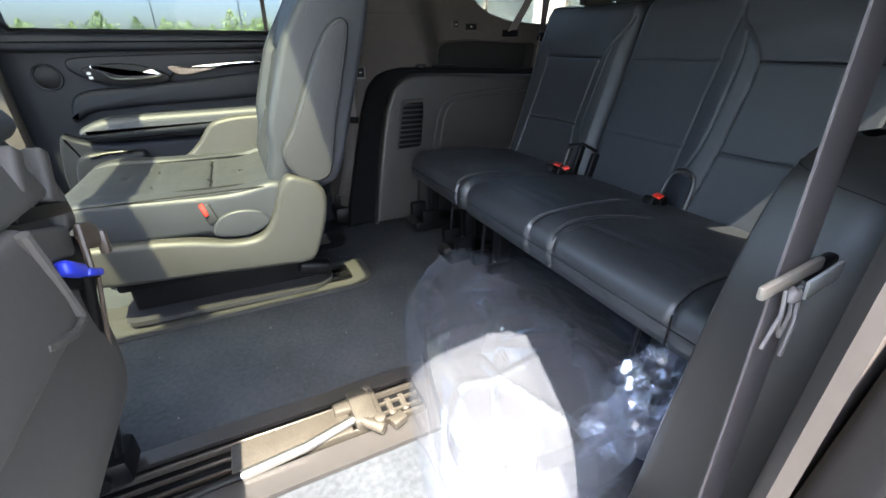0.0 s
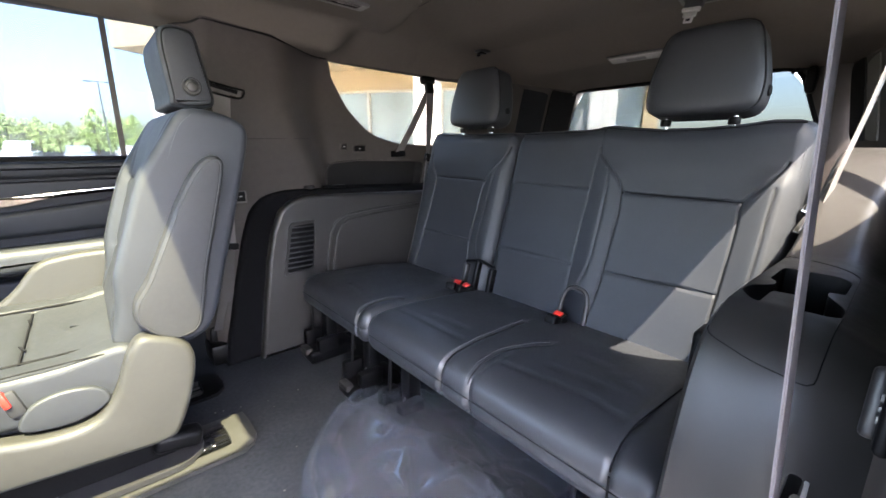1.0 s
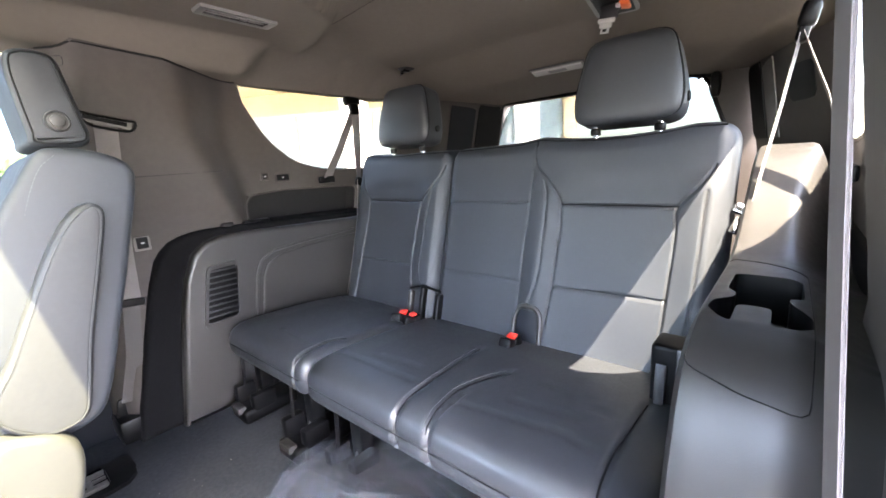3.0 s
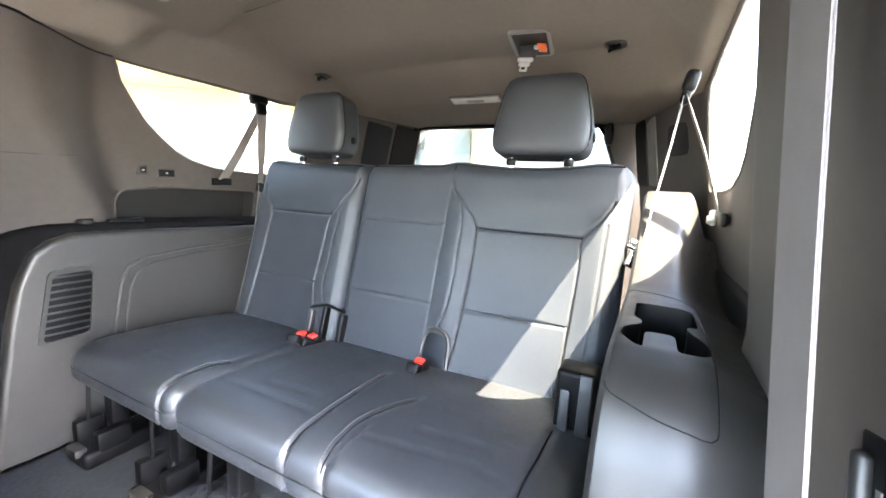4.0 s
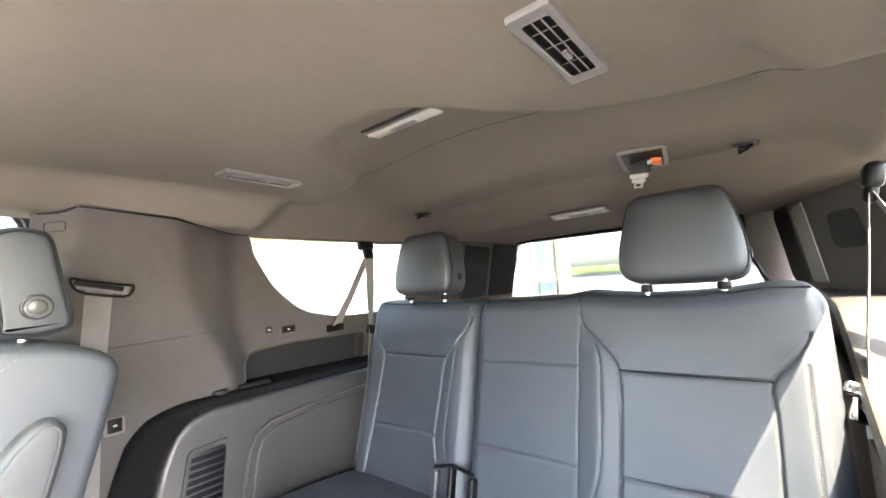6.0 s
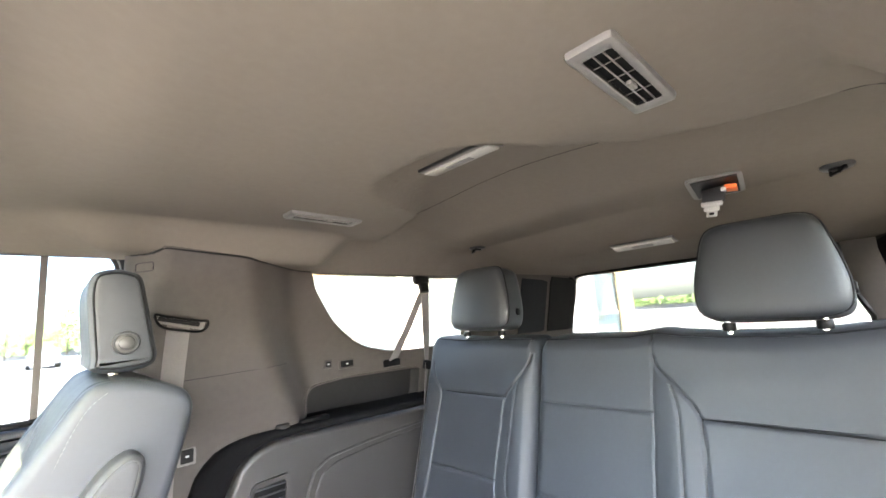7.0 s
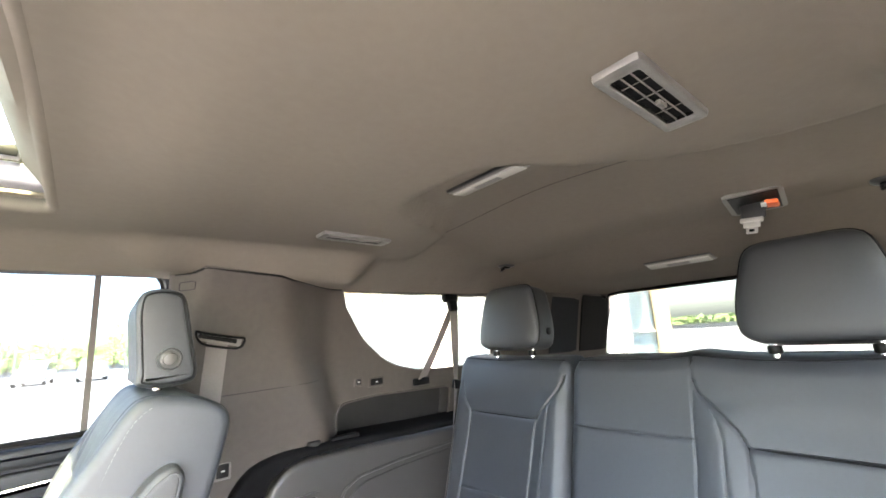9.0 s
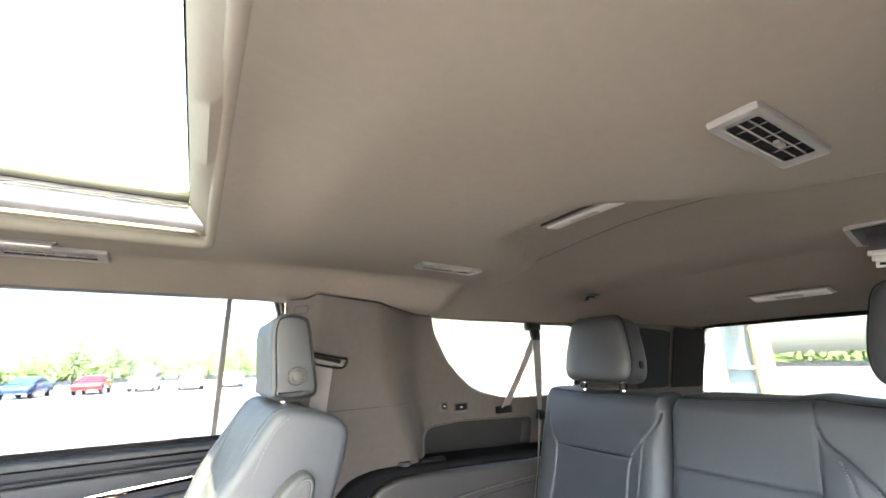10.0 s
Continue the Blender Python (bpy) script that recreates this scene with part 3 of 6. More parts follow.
far_console = thing("side_console", (-0.1, 0.72, 0.0), "grey plastic wheelhouse trim with an air vent beside the third row", "console")
bm = console_grid(1, 0.645, 0.80)
part("body", bm, PLASTIC, far_console)
pan = even(np.array(INSET), 60, closed=False)
part("panel_line", tube([(x, 0.6445, z) for x, z in pan], 0.0045, 6), PLASTIC, far_console)
padp = [(-0.425, 0.20)] + [(x + 0.02, z - 0.016) for x, z in INSET[1:]] + [(0.10, 0.2)]
part("pressed_panel", loft_y(even(padp, 120), 0.640, 0.66, 0.004, 1), PLASTIC, far_console)
vent = rounded([(-0.592, 0.288), (-0.474, 0.292), (-0.455, 0.482), (-0.557, 0.478)], 0.018)
vin = rounded([(-0.581, 0.300), (-0.484, 0.304), (-0.467, 0.470), (-0.550, 0.466)], 0.012)


def flat_ring(outer, inner, y0, y1):
    n = 120
    a, b = even(outer, n), even(inner, n)
    k = int(np.argmin(np.linalg.norm(b - a[0], axis=1)))
    b = np.roll(b, -k, 0)
    verts = [(x, y0, z) for x, z in a] + [(x, y0, z) for x, z in b] + [(x, y1, z) for x, z in a] + [(x, y1, z) for x, z in b]
    faces = []
    for i in range(n):
        j = (i + 1) % n
        faces += [(i, j, n + j, n + i), (2 * n + i, 3 * n + i, 3 * n + j, 2 * n + j), (i, 2 * n + i, 2 * n + j, j), (n + i, n + j, 3 * n + j, 3 * n + i)]
    return grow(verts, faces)


grille = part("air_vent", flat_ring(vent, vin, 0.6375, 0.650), PLASTIC, far_console, "black slatted air vent")
part("backing", loft_y(even(vin, 60), 0.6440, 0.6465, 0.0005, 1), BLACK, grille)
for k in range(9):
    z = 0.318 + k * 0.0178
    f = (z - 0.30) / 0.17
    part("slat", obox(((-0.533 + 0.024 * f), 0.6405, z), (0.094 - 0.012 * f, 0.0025, 0.0072), (34, 0, 0), 0.0008, 1), VENT_DARK, grille)

near_console = thing("side_console", (-0.1, -0.72, 0.0), "grey plastic wheelhouse trim with cup holders in its top", "console")
cup = rounded([(-0.288, -0.646), (-0.288, -0.722), (-0.378, -0.722), (-0.392, -0.707), (-0.412, -0.709), (-0.432, -0.728), (-0.463, -0.731), (-0.492, -0.716), (-0.500, -0.694), (-0.440, -0.693),
               (-0.440, -0.661), (-0.500, -0.660), (-0.492, -0.650), (-0.463, -0.634), (-0.432, -0.637), (-0.412, -0.656), (-0.392, -0.657), (-0.378, -0.646)], 0.010, 4)


def console_top(x, y):
    """Height of the near console's top over the plan: level by the cup holders, rising to the rear, falling into a trough by the wall."""
    f = float(np.interp(x, [-0.70, -0.69, -0.662, -0.636, -0.615, -0.585, -0.545, -0.50, -0.40, -0.16], [0.0, 0.02, 0.20, 0.36, 0.45, 0.52, 0.552, 0.566, 0.566, 0.560]))
    f += 0.18 * float(step(-0.20, 0.30, x))
    e = max(0.0, -0.625 - y)
    r = 0.014
    f -= r - math.sqrt(max(0.0, r * r - (r - e) ** 2)) if e < r else 0.0
    return f - (0.030 + 0.10 * float(step(-0.25, 0.15, x))) * float(step(-0.70 - 0.03 * float(step(0.0, 0.25, x)), -0.79, y))


NOSE = spline([(-0.50, 0.566), (-0.545, 0.553), (-0.585, 0.522), (-0.615, 0.452), (-0.636, 0.36), (-0.662, 0.20), (-0.682, 0.06), (-0.69, 0.0)], 90)
NOSE_LEN = np.concatenate([[0], np.cumsum(np.linalg.norm(np.diff(NOSE, axis=0), axis=1))])


def console_skin(u, y):
    """The near console's skin: u runs along its top and, past the brow, down its front."""
    if u >= -0.50:
        return (u, y, console_top(u, y))
    d = -0.50 - u
    x, z = float(np.interp(d, NOSE_LEN, NOSE[:, 0])), float(np.interp(d, NOSE_LEN, NOSE[:, 1]))
    a, b = float(np.interp(d + 0.004, NOSE_LEN, NOSE[:, 0])), float(np.interp(d + 0.004, NOSE_LEN, NOSE[:, 1]))
    t = Vector((a - x, b - z))
    t = t.normalized() if t.length > 1e-6 else Vector((-0.1, -1)).normalized()
    e, r = max(0.0, -0.625 - y), 0.014
    sink = (r - math.sqrt(max(0.0, r * r - (r - e) ** 2)) if e < r else 0.0) + 0.030 * float(step(-0.70, -0.79, y))
    return (x - t.y * sink, y, z + t.x * sink)


NOSE_END = -0.50 - float(NOSE_LEN[-1])
part("skin", sheet([(NOSE_END, -0.625), (0.78, -0.625), (0.78, -0.80), (NOSE_END, -0.80)], [cup], console_skin, 0.0075, (0.006, 0, -0.008)), PLASTIC, near_console)
part("side", box(-0.530, 0.0, -0.640, -0.6245, 0.0, 0.545, 0.002), PLASTIC, near_console)
part("side", box(0.0, 0.78, -0.640, -0.6245, 0.0, 0.60, 0.002), PLASTIC, near_console)
part("side", loft_y([(-0.672, 0.0), (-0.645, 0.20), (-0.62, 0.36), (-0.60, 0.44), (-0.570, 0.505), (-0.529, 0.538), (-0.529, 0.0)], -0.640, -0.6248, 0.002, 1), PLASTIC, near_console)
n = 80
lip = even(cup, n)
cverts = [(x, y, console_top(x, y) - 0.001) for x, y in lip] + [(x, y, 0.495) for x, y in lip]
holder = part("cup_holder", grow(cverts, [(i, (i + 1) % n, n + (i + 1) % n, n + i) for i in range(n)] + [tuple(range(n, 2 * n))]), BLACK, near_console, "black double cup holder well")
seam_line = rounded([(-0.189, -0.630), (-0.199, -0.674), (-0.243, -0.727), (-0.45, -0.729), (-0.600, -0.727), (-0.592, -0.677), (-0.575, -0.630)], 0.012)
lid = [Vector(console_skin(u, y)) for u, y in even([q for q in seam_line], 90, closed=False)]
part("panel_line", tube([tuple(p + Vector((-0.0003, 0, 0.0003))) for p in lid], 0.0007, 5), BLACK, near_console)


# ---- third-row bench ----
def back_x(z):
    return 0.274 * (z - 0.62)


def seat_back(y0, y1, z0, z1, top_r, grooves, bolsters, thick=0.125, ny=110, nz=190, crest=((0, 0), (1, 0))):
    """An upholstered backrest: a padded front with pressed seams, closed at the back."""
    def spread(n):
        s = np.linspace(0, 1, n)
        return 0.55 * s + 0.45 * (0.5 - 0.5 * np.cos(math.pi * s))

    u, v = np.meshgrid(spread(ny), spread(nz))
    z = z0 + v * (z1 - z0)
    t = np.clip((z - (z1 - top_r)) / top_r, 0, 1)
    half = (y1 - y0) / 2 - top_r * (1 - np.sqrt(np.clip(1 - t * t, 0, 1))) * 0.85
    y = (y0 + y1) / 2 + (u - 0.5) * 2 * half
    z = z + np.interp(y, *zip(*crest)) * v ** 4
    e = np.minimum(np.minimum(half - np.abs(y - (y0 + y1) / 2), z1 + np.interp(y, *zip(*crest)) - z), (z - z0) * 0.8)
    r = 0.036
    off = np.where(e < r, r - np.sqrt(np.clip(r * r - (r - e) ** 2, 0, None)), 0)
    x = back_x(z) + off
    for line, depth, width in grooves:
        d = dist_line(y, z, line)
        x = x + depth * np.exp(-((d / width) ** 2)) * np.clip(e / 0.012, 0, 1)
    for yc, w, h in bolsters:
        x = x - h * np.exp(-(((y - yc) / w) ** 2)) * step(0.0, 0.05, z1 - 0.09 - z) * np.clip(e / 0.03, 0, 1)
    rng = np.array([[noise.noise(Vector((a * 9, b * 9, y0))) for a, b in zip(ra, rb)] for ra, rb in zip(y, z)])
    x = x + 0.0016 * rng
    xb = back_x(z) + thick - 0.5 * off
    n = ny * nz
    verts = [(a, b, c) for a, b, c in zip(x.ravel(), y.ravel(), z.ravel())] + [(a, b, c) for a, b, c in zip(xb.ravel(), y.ravel(), z.ravel())]
    faces = []
    for i in range(nz - 1):
        for k in range(ny - 1):
            a = i * ny + k
            faces += [(a, a + ny, a + ny + 1, a + 1), (n + a, n + a + 1, n + a + ny + 1, n + a + ny)]
    rim = [k for k in range(ny)] + [i * ny + ny - 1 for i in range(1, nz)] + [(nz - 1) * ny + k for k in range(ny - 2, -1, -1)] + [i * ny for i in range(nz - 2, 0, -1)]
    for a, b in zip(rim, rim[1:] + rim[:1]):
        faces.append((a, b, n + b, n + a))
    return grow(verts, faces)


def on_back(line, n, lift=0.0):
    return [(back_x(z) + lift, y, z) for y, z in even(spline(line, 60), n, closed=False)]


D, W = 0.0048, 0.0027
curve = lambda pts: [tuple(p) for p in spline(pts, 40)]
P_OUT = curve([(0.566, 0.708), (0.560, 0.690), (0.535, 0.650), (0.513, 0.615), (0.516, 0.52), (0.525, 0.40), (0.540, 0.24)])
P_IN = curve([(0.166, 0.738), (0.176, 0.712), (0.215, 0.662), (0.249, 0.615), (0.258, 0.52), (0.266, 0.41), (0.250, 0.33), (0.252, 0.24)])
C_IN = curve([(-0.160, 0.738), (-0.168, 0.714), (-0.205, 0.680), (-0.238, 0.640), (-0.247, 0.60), (-0.247, 0.50), (-0.243, 0.39), (-0.228, 0.25)])
D_OUT = curve([(-0.574, 0.708), (-0.566, 0.690), (-0.545, 0.660), (-0.512, 0.618), (-0.513, 0.56), (-0.508, 0.42), (-0.500, 0.25)])
P_ST = curve([(0.205, 0.668), (0.214, 0.60), (0.222, 0.50), (0.226, 0.41), (0.205, 0.36)])
C_ST = curve([(-0.190, 0.686), (-0.204, 0.64), (-0.207, 0.55), (-0.203, 0.43), (-0.185, 0.365)])
D_ST = curve([(-0.565, 0.655), (-0.563, 0.60), (-0.561, 0.50), (-0.556, 0.40), (-0.545, 0.31)])
D_ST2 = curve([(-0.594, 0.74), (-0.592, 0.60), (-0.590, 0.45), (-0.580, 0.31)])

bench_far = thing("third_row_seat", (-0.30, 0.38, 0.0), "narrow black leather third-row seat with folded belt buckles", "car seat", "third-row seats")
bench_near = thing("third_row_seat", (-0.30, -0.22, 0.0), "wide black leather third-row seat, its outer edge in sun", "car seat", "third-row seats")
bf = part("backrest", seat_back(0.151, 0.603, 0.205, 0.797, 0.05, [
    ([(0.249, 0.622), (0.513, 0.622)], D, W), ([(0.266, 0.413), (0.524, 0.411)], D, W), (P_OUT, D, W), (P_IN, D, W), (P_ST, 0.003, 0.003)],
    [(0.205, 0.038, 0.009), (0.563, 0.034, 0.009), (0.385, 0.10, -0.004)], ny=170, crest=((0.15, -0.013), (0.20, -0.012), (0.31, -0.011), (0.41, -0.014), (0.50, -0.009), (0.56, -0.005))), LEATHER, bench_far)
bn = part("backrest", seat_back(-0.606, 0.147, 0.205, 0.797, 0.05, [
    ([(0.147, 0.622), (-0.155, 0.624)], D * 0.7, W), ([(0.147, 0.415), (-0.150, 0.415)], D * 0.7, W), ([(-0.157, 0.80), (-0.157, 0.70), (-0.150, 0.415), (-0.150, 0.30)], D * 0.7, W * 0.8),
    ([(-0.247, 0.622), (-0.512, 0.622)], D, W), ([(-0.244, 0.415), (-0.508, 0.420)], D, W), (C_IN, D, W), (D_OUT, D, W), (C_ST, 0.003, 0.003), (D_ST, 0.003, 0.003)],
    [(-0.200, 0.038, 0.009), (-0.562, 0.036, 0.010), (-0.38, 0.10, -0.004)], ny=260, crest=((-0.57, 0.0), (-0.525, 0.001), (-0.465, -0.007), (-0.38, -0.012), (-0.29, -0.012), (-0.21, -0.006), (-0.165, 0.0), (-0.14, -0.002), (-0.10, -0.009), (0.0, -0.011), (0.147, -0.013))), LEATHER, bench_near)
for par, lines in ((bf, ([(0.249, 0.622), (0.38, 0.622), (0.513, 0.622)], P_OUT, P_IN)), (bn, ([(-0.247, 0.622), (-0.38, 0.622), (-0.512, 0.622)], C_IN, D_OUT, [(-0.157, 0.79), (-0.157, 0.70), (-0.150, 0.415), (-0.150, 0.30)]))):
    for ln in lines:
        part("piping", tube(on_back(ln, 40, 0.0058), 0.0022, 6), SEAM, par)
for par, ln, lift in ((bf, P_ST, -0.0058), (bn, C_ST, -0.0062), (bn, D_ST, -0.0076)):
    part("stitching", tube([(back_x(z) + lift, y, z) for y, z in zigzag(ln)], 0.0008, 4), THREAD, par, "pale zigzag stitching")
part("stitching", stitches(on_back(D_ST2, 60, 0.008)), THREAD, bn, "pale stitching along the edge")
for par, y0, y1 in ((bf, 0.172, 0.582), (bn, -0.585, 0.125)):
    part("top_piping", tube([(back_x(0.778) + 0.0145, y, 0.7895 + float(np.interp(y, [-0.57, -0.525, -0.465, -0.38, -0.29, -0.21, -0.165, -0.10, 0.0, 0.147, 0.20, 0.31, 0.41, 0.50, 0.56], [0.0, 0.001, -0.007, -0.012, -0.012, -0.006, 0.0, -0.009, -0.011, -0.013, -0.012, -0.011, -0.014, -0.009, -0.005]))) for y in np.linspace(y0, y1, 60)], 0.0021, 6), SEAM, par)


def cushion_profile():
    return spline([(-0.085, 0.262), (-0.20, 0.281), (-0.33, 0.292), (-0.44, 0.298), (-0.505, 0.296), (-0.536, 0.283), (-0.549, 0.262), (-0.552, 0.235), (-0.548, 0.213), (-0.530, 0.198), (-0.45, 0.192), (-0.30, 0.188), (-0.12, 0.185), (-0.075, 0.20), (-0.07, 0.235)], 150, closed=True)


def cushion(y0, y1, lines, ny=90):
    def push(x, y, z):
        out = np.zeros_like(x)
        top = step(0.235, 0.262, z)
        for line, depth, width, upto in lines:
            d = dist_line(x, np.full_like(x, y), line)
            front = (x < -0.535) | (z < 0.262)
            d2 = np.where(front & (upto > 0), np.abs(y - upto), d) if upto is not None and upto != 0 else d
            out -= depth * np.exp(-((d2 / width) ** 2)) * np.where(z > 0.205, 1, 0)
        e = min(y - y0, y1 - y)
        out += (0.006 * np.sin(np.clip((x + 0.55) / 0.42, 0, 1) * math.pi) * min(1, e / 0.1)) * top
        out += 0.0014 * np.array([noise.noise(Vector((a * 8, y * 8, b * 8))) for a, b in zip(x, z)])
        seam = np.abs(z - 0.243) + np.where(x > -0.5, 1, 0)
        out -= 0.002 * np.exp(-((seam / 0.004) ** 2))
        return out

    return loft_y(cushion_profile(), y0, y1, 0.028, ny, push, 6)


def cush_lines(ys, u_lines, pressed):
    return [(ln, 0.0030, 0.0058, None) for ln in pressed] + [([(x, y) for x, y in ln], 0.0065, 0.005, None) for ln in u_lines] + [([(-0.56, y), (-0.43, y)], 0.0065, 0.005, None) for y in ys]


U_FAR = curve([(-0.56, 0.214), (-0.50, 0.214), (-0.43, 0.205), (-0.40, 0.185)])
U_MID = curve([(-0.56, -0.156), (-0.50, -0.154), (-0.44, -0.152), (-0.36, -0.148), (-0.24, -0.14)])
U_NEAR = curve([(-0.56, -0.236), (-0.49, -0.226), (-0.42, -0.225), (-0.35, -0.245), (-0.304, -0.269)])
U_END = curve([(-0.56, -0.537), (-0.46, -0.528), (-0.36, -0.530), (-0.26, -0.531)])
CROSS = [[(-0.472, 0.235), (-0.465, 0.40)], [(-0.460, 0.125), (-0.458, -0.135)], [(-0.468, -0.245), (-0.440, -0.44), (-0.452, -0.51)], [(-0.331, -0.42), (-0.349, -0.495)], [(-0.40, -0.33), (-0.385, -0.47)], [(-0.30, -0.34), (-0.315, -0.45)], [(-0.42, 0.03), (-0.41, -0.09)]]
cf = part("seat_cushion", cushion(0.168, 0.602, cush_lines([0.214], [U_FAR], CROSS[:1]), 60), LEATHER_GLOSS, bench_far)
cn = part("seat_cushion", cushion(-0.612, 0.163, cush_lines([-0.150, -0.240], [U_MID, U_NEAR, U_END], CROSS[1:]), 100), LEATHER_GLOSS, bench_near)
for par, y0, y1 in ((cf, 0.19, 0.585), (cn, -0.59, 0.14)):
    part("front_piping", tube([(-0.5515, y, 0.243) for y in np.linspace(y0, y1, 30)], 0.0010, 5), SEAM, par)
TOPC = lambda x: float(np.interp(x, [-0.549, -0.536, -0.505, -0.44, -0.33, -0.20], [0.265, 0.286, 0.299, 0.303, 0.298, 0.286]))
for par, ln in ((cn, U_END), (cn, U_NEAR), (cn, U_MID), (cf, U_FAR)):
    part("seam", tube([(x, y, TOPC(x) - 0.0035) for x, y in ln if x > -0.545], 0.0016, 5), SEAM, par)
part("seam", tube([(-0.5515, -0.538, z) for z in np.linspace(0.268, 0.205, 8)], 0.0018, 5), SEAM, cn)
part("stitching", stitches([(-0.5545, y, 0.250) for y in np.linspace(-0.542, -0.60, 12)]), THREAD, cn)
for par, ln in ((cn, U_MID), (cn, U_NEAR), (cf, U_FAR)):
    part("stitching", stitches([(x, y + 0.007, TOPC(x) + 0.0003) for x, y in ln if x > -0.545], 0.0042, 0.0022, 0.0008), THREAD, par)
for par, y in ((cf, 0.207), (cn, -0.156), (cn, -0.246)):
    part("stitching", stitches([(-0.5535, y, z) for z in np.linspace(0.262, 0.21, 10)], 0.003, 0.002, 0.0005), THREAD, par)


def headrest(par, yc, w):
    tilt = pose(0, 0, 0, 0, 9, 0)

    def shape(x, y, z):
        k = 1 - 0.20 * step(-0.05, 0.11, z)
        return (x + 0.010 * (1 - (y / (w / 2)) ** 2) * (1 if x < 0 else -0.3) * -1, y * float(k), z)

    h = part("headrest", superbox((0.098, yc, 0.906), (0.100, w, 0.200), 6.5, 48, tilt, shape), LEATHER, par)
    ring = []
    for k in range(64):
        a = math.tau * k / 64
        c, s = math.cos(a), math.sin(a)
        q = (abs(c) ** 6.5 + abs(s) ** 6.5) ** (-1 / 6.5)
        y, z = c * q * w / 2, s * q * 0.100
        y *= 1 - 0.20 * float(step(-0.05, 0.11, z))
        ring.append(Vector((0.098, yc, 0.907)) + tilt @ Vector((-0.034, y * 0.985, z * 0.985)))
    part("piping", tube(ring, 0.0028, 6, closed=True), SEAM, h)
    for s in (-1, 1):
        y = yc + s * 0.074
        part("post", cyl((0.074, y, 0.78), (0.082, y, 0.842), 0.0065, 14), CHROME, par, "chrome headrest post")
        part("post_guide", cyl((0.073, y, 0.789), (0.074, y, 0.806), 0.0125, 16, 0.003), BLACK, par)
    part("release_button", cyl((0.098, yc - w / 2 + 0.004, 0.86), (0.098, yc - w / 2 - 0.004, 0.86), 0.012, 16, 0.003), BLACK, h)


headrest(bench_far, 0.370, 0.252)
headrest(bench_near, -0.379, 0.246)


def buckle(name, x, y, z, lean, label, turn=0):
    b = thing(name, (x, y, z - 0.07), label, "seat belt buckle", "third-row buckles")
    m = pose(x, y, z, lean, -12, turn)
    part("housing", box(-0.014, 0.014, -0.018, 0.018, -0.075, 0.006, 0.005, 3, m), BLACK, b)
    part("button", box(-0.0135, 0.006, -0.0125, 0.0125, -0.006, 0.012, 0.003, 2, m), RED, b, "red release button")
    part("body", obox((x - 0.030, y, z - 0.004), (0.034, 0.034, 0.026), (0, 24, turn), 0.006, 3), BLACK, b)
    return b


buckle("belt_buckle", -0.168, 0.200, 0.290, 0, "black seat belt buckle with a red button", 25)
buckle("belt_buckle", -0.160, 0.162, 0.286, 0, "black seat belt buckle with a red button", -20)
buckle("belt_buckle", -0.142, -0.178, 0.290, 0, "black seat belt buckle with a red button in a recess")
bezel = [(back_x(z) - 0.006, y, z) for y, z in even(spline([(-0.150, 0.25), (-0.152, 0.32), (-0.165, 0.352), (-0.190, 0.358), (-0.215, 0.350), (-0.226, 0.32), (-0.228, 0.25)], 40), 40, closed=False)]
part("buckle_bezel", tube(bezel, 0.007, 8), PLASTIC, bn, "grey moulded buckle bezel")
part("buckle_recess", obox((back_x(0.29) - 0.003, -0.189, 0.29), (0.012, 0.066, 0.12), (0, 15.3, 0), 0.005), DARKENED_TRIM, bn)
for k, (y, h) in enumerate(((0.236, 0.34), (0.185, 0.36), (0.118, 0.345))):
    m = pose(back_x(0.29) - 0.012, y, 0.285, 0, 15.3, 0)
    part("latch_fin", box(-0.013, 0.02, -0.009, 0.009, -0.075, h - 0.285, 0.006, 3, m), BLACK if k else PLASTIC, bn if k == 2 else bf, "moulded folding latch cover")
part("latch_bar", tube([(back_x(0.355) - 0.015, 0.245, 0.345), (back_x(0.36) - 0.018, 0.18, 0.362), (back_x(0.355) - 0.015, 0.115, 0.350)], 0.005, 8), BLACK, bf)
part("recliner_cover", box(-0.235, -0.165, -0.600, -0.525, 0.25, 0.40, 0.01, 3), BLACK, bench_near, "black recliner cover")
part("recliner_plate", obox((-0.243, -0.580, 0.335), (0.006, 0.022, 0.13), (0, 6, 0), 0.002), VENT_DARK, bench_near, "dark recliner plate")
part("recliner_plate", obox((-0.243, -0.545, 0.315), (0.006, 0.018, 0.10), (0, 6, 0), 0.002), VENT_DARK, bench_near, "dark recliner plate")


def seat_leg(par, y):
    lg = part("leg", joined(box(-0.50, -0.46, y - 0.02, y + 0.02, 0.05, 0.20, 0.006), tube([(-0.525, y + 0.028, 0.205), (-0.53, y + 0.028, 0.11), (-0.545, y + 0.028, 0.03)], 0.005, 8)), BLACK, par, "black seat leg")
    part("foot", joined(box(-0.575, -0.40, y - 0.05, y + 0.05, 0.0, 0.045, 0.012, 3), box(-0.545, -0.47, y - 0.05, y - 0.018, 0.03, 0.085, 0.008, 2), box(-0.56, -0.50, y + 0.02, y + 0.05, 0.03, 0.10, 0.008, 2)), BLACK, lg)
    part("floor_hook", box(-0.585, -0.56, y - 0.03, y + 0.02, 0.035, 0.055, 0.004), PLASTIC, lg)
    part("strut", cyl((-0.43, y, 0.19), (-0.50, y, 0.06), 0.008, 10), STEEL, lg)


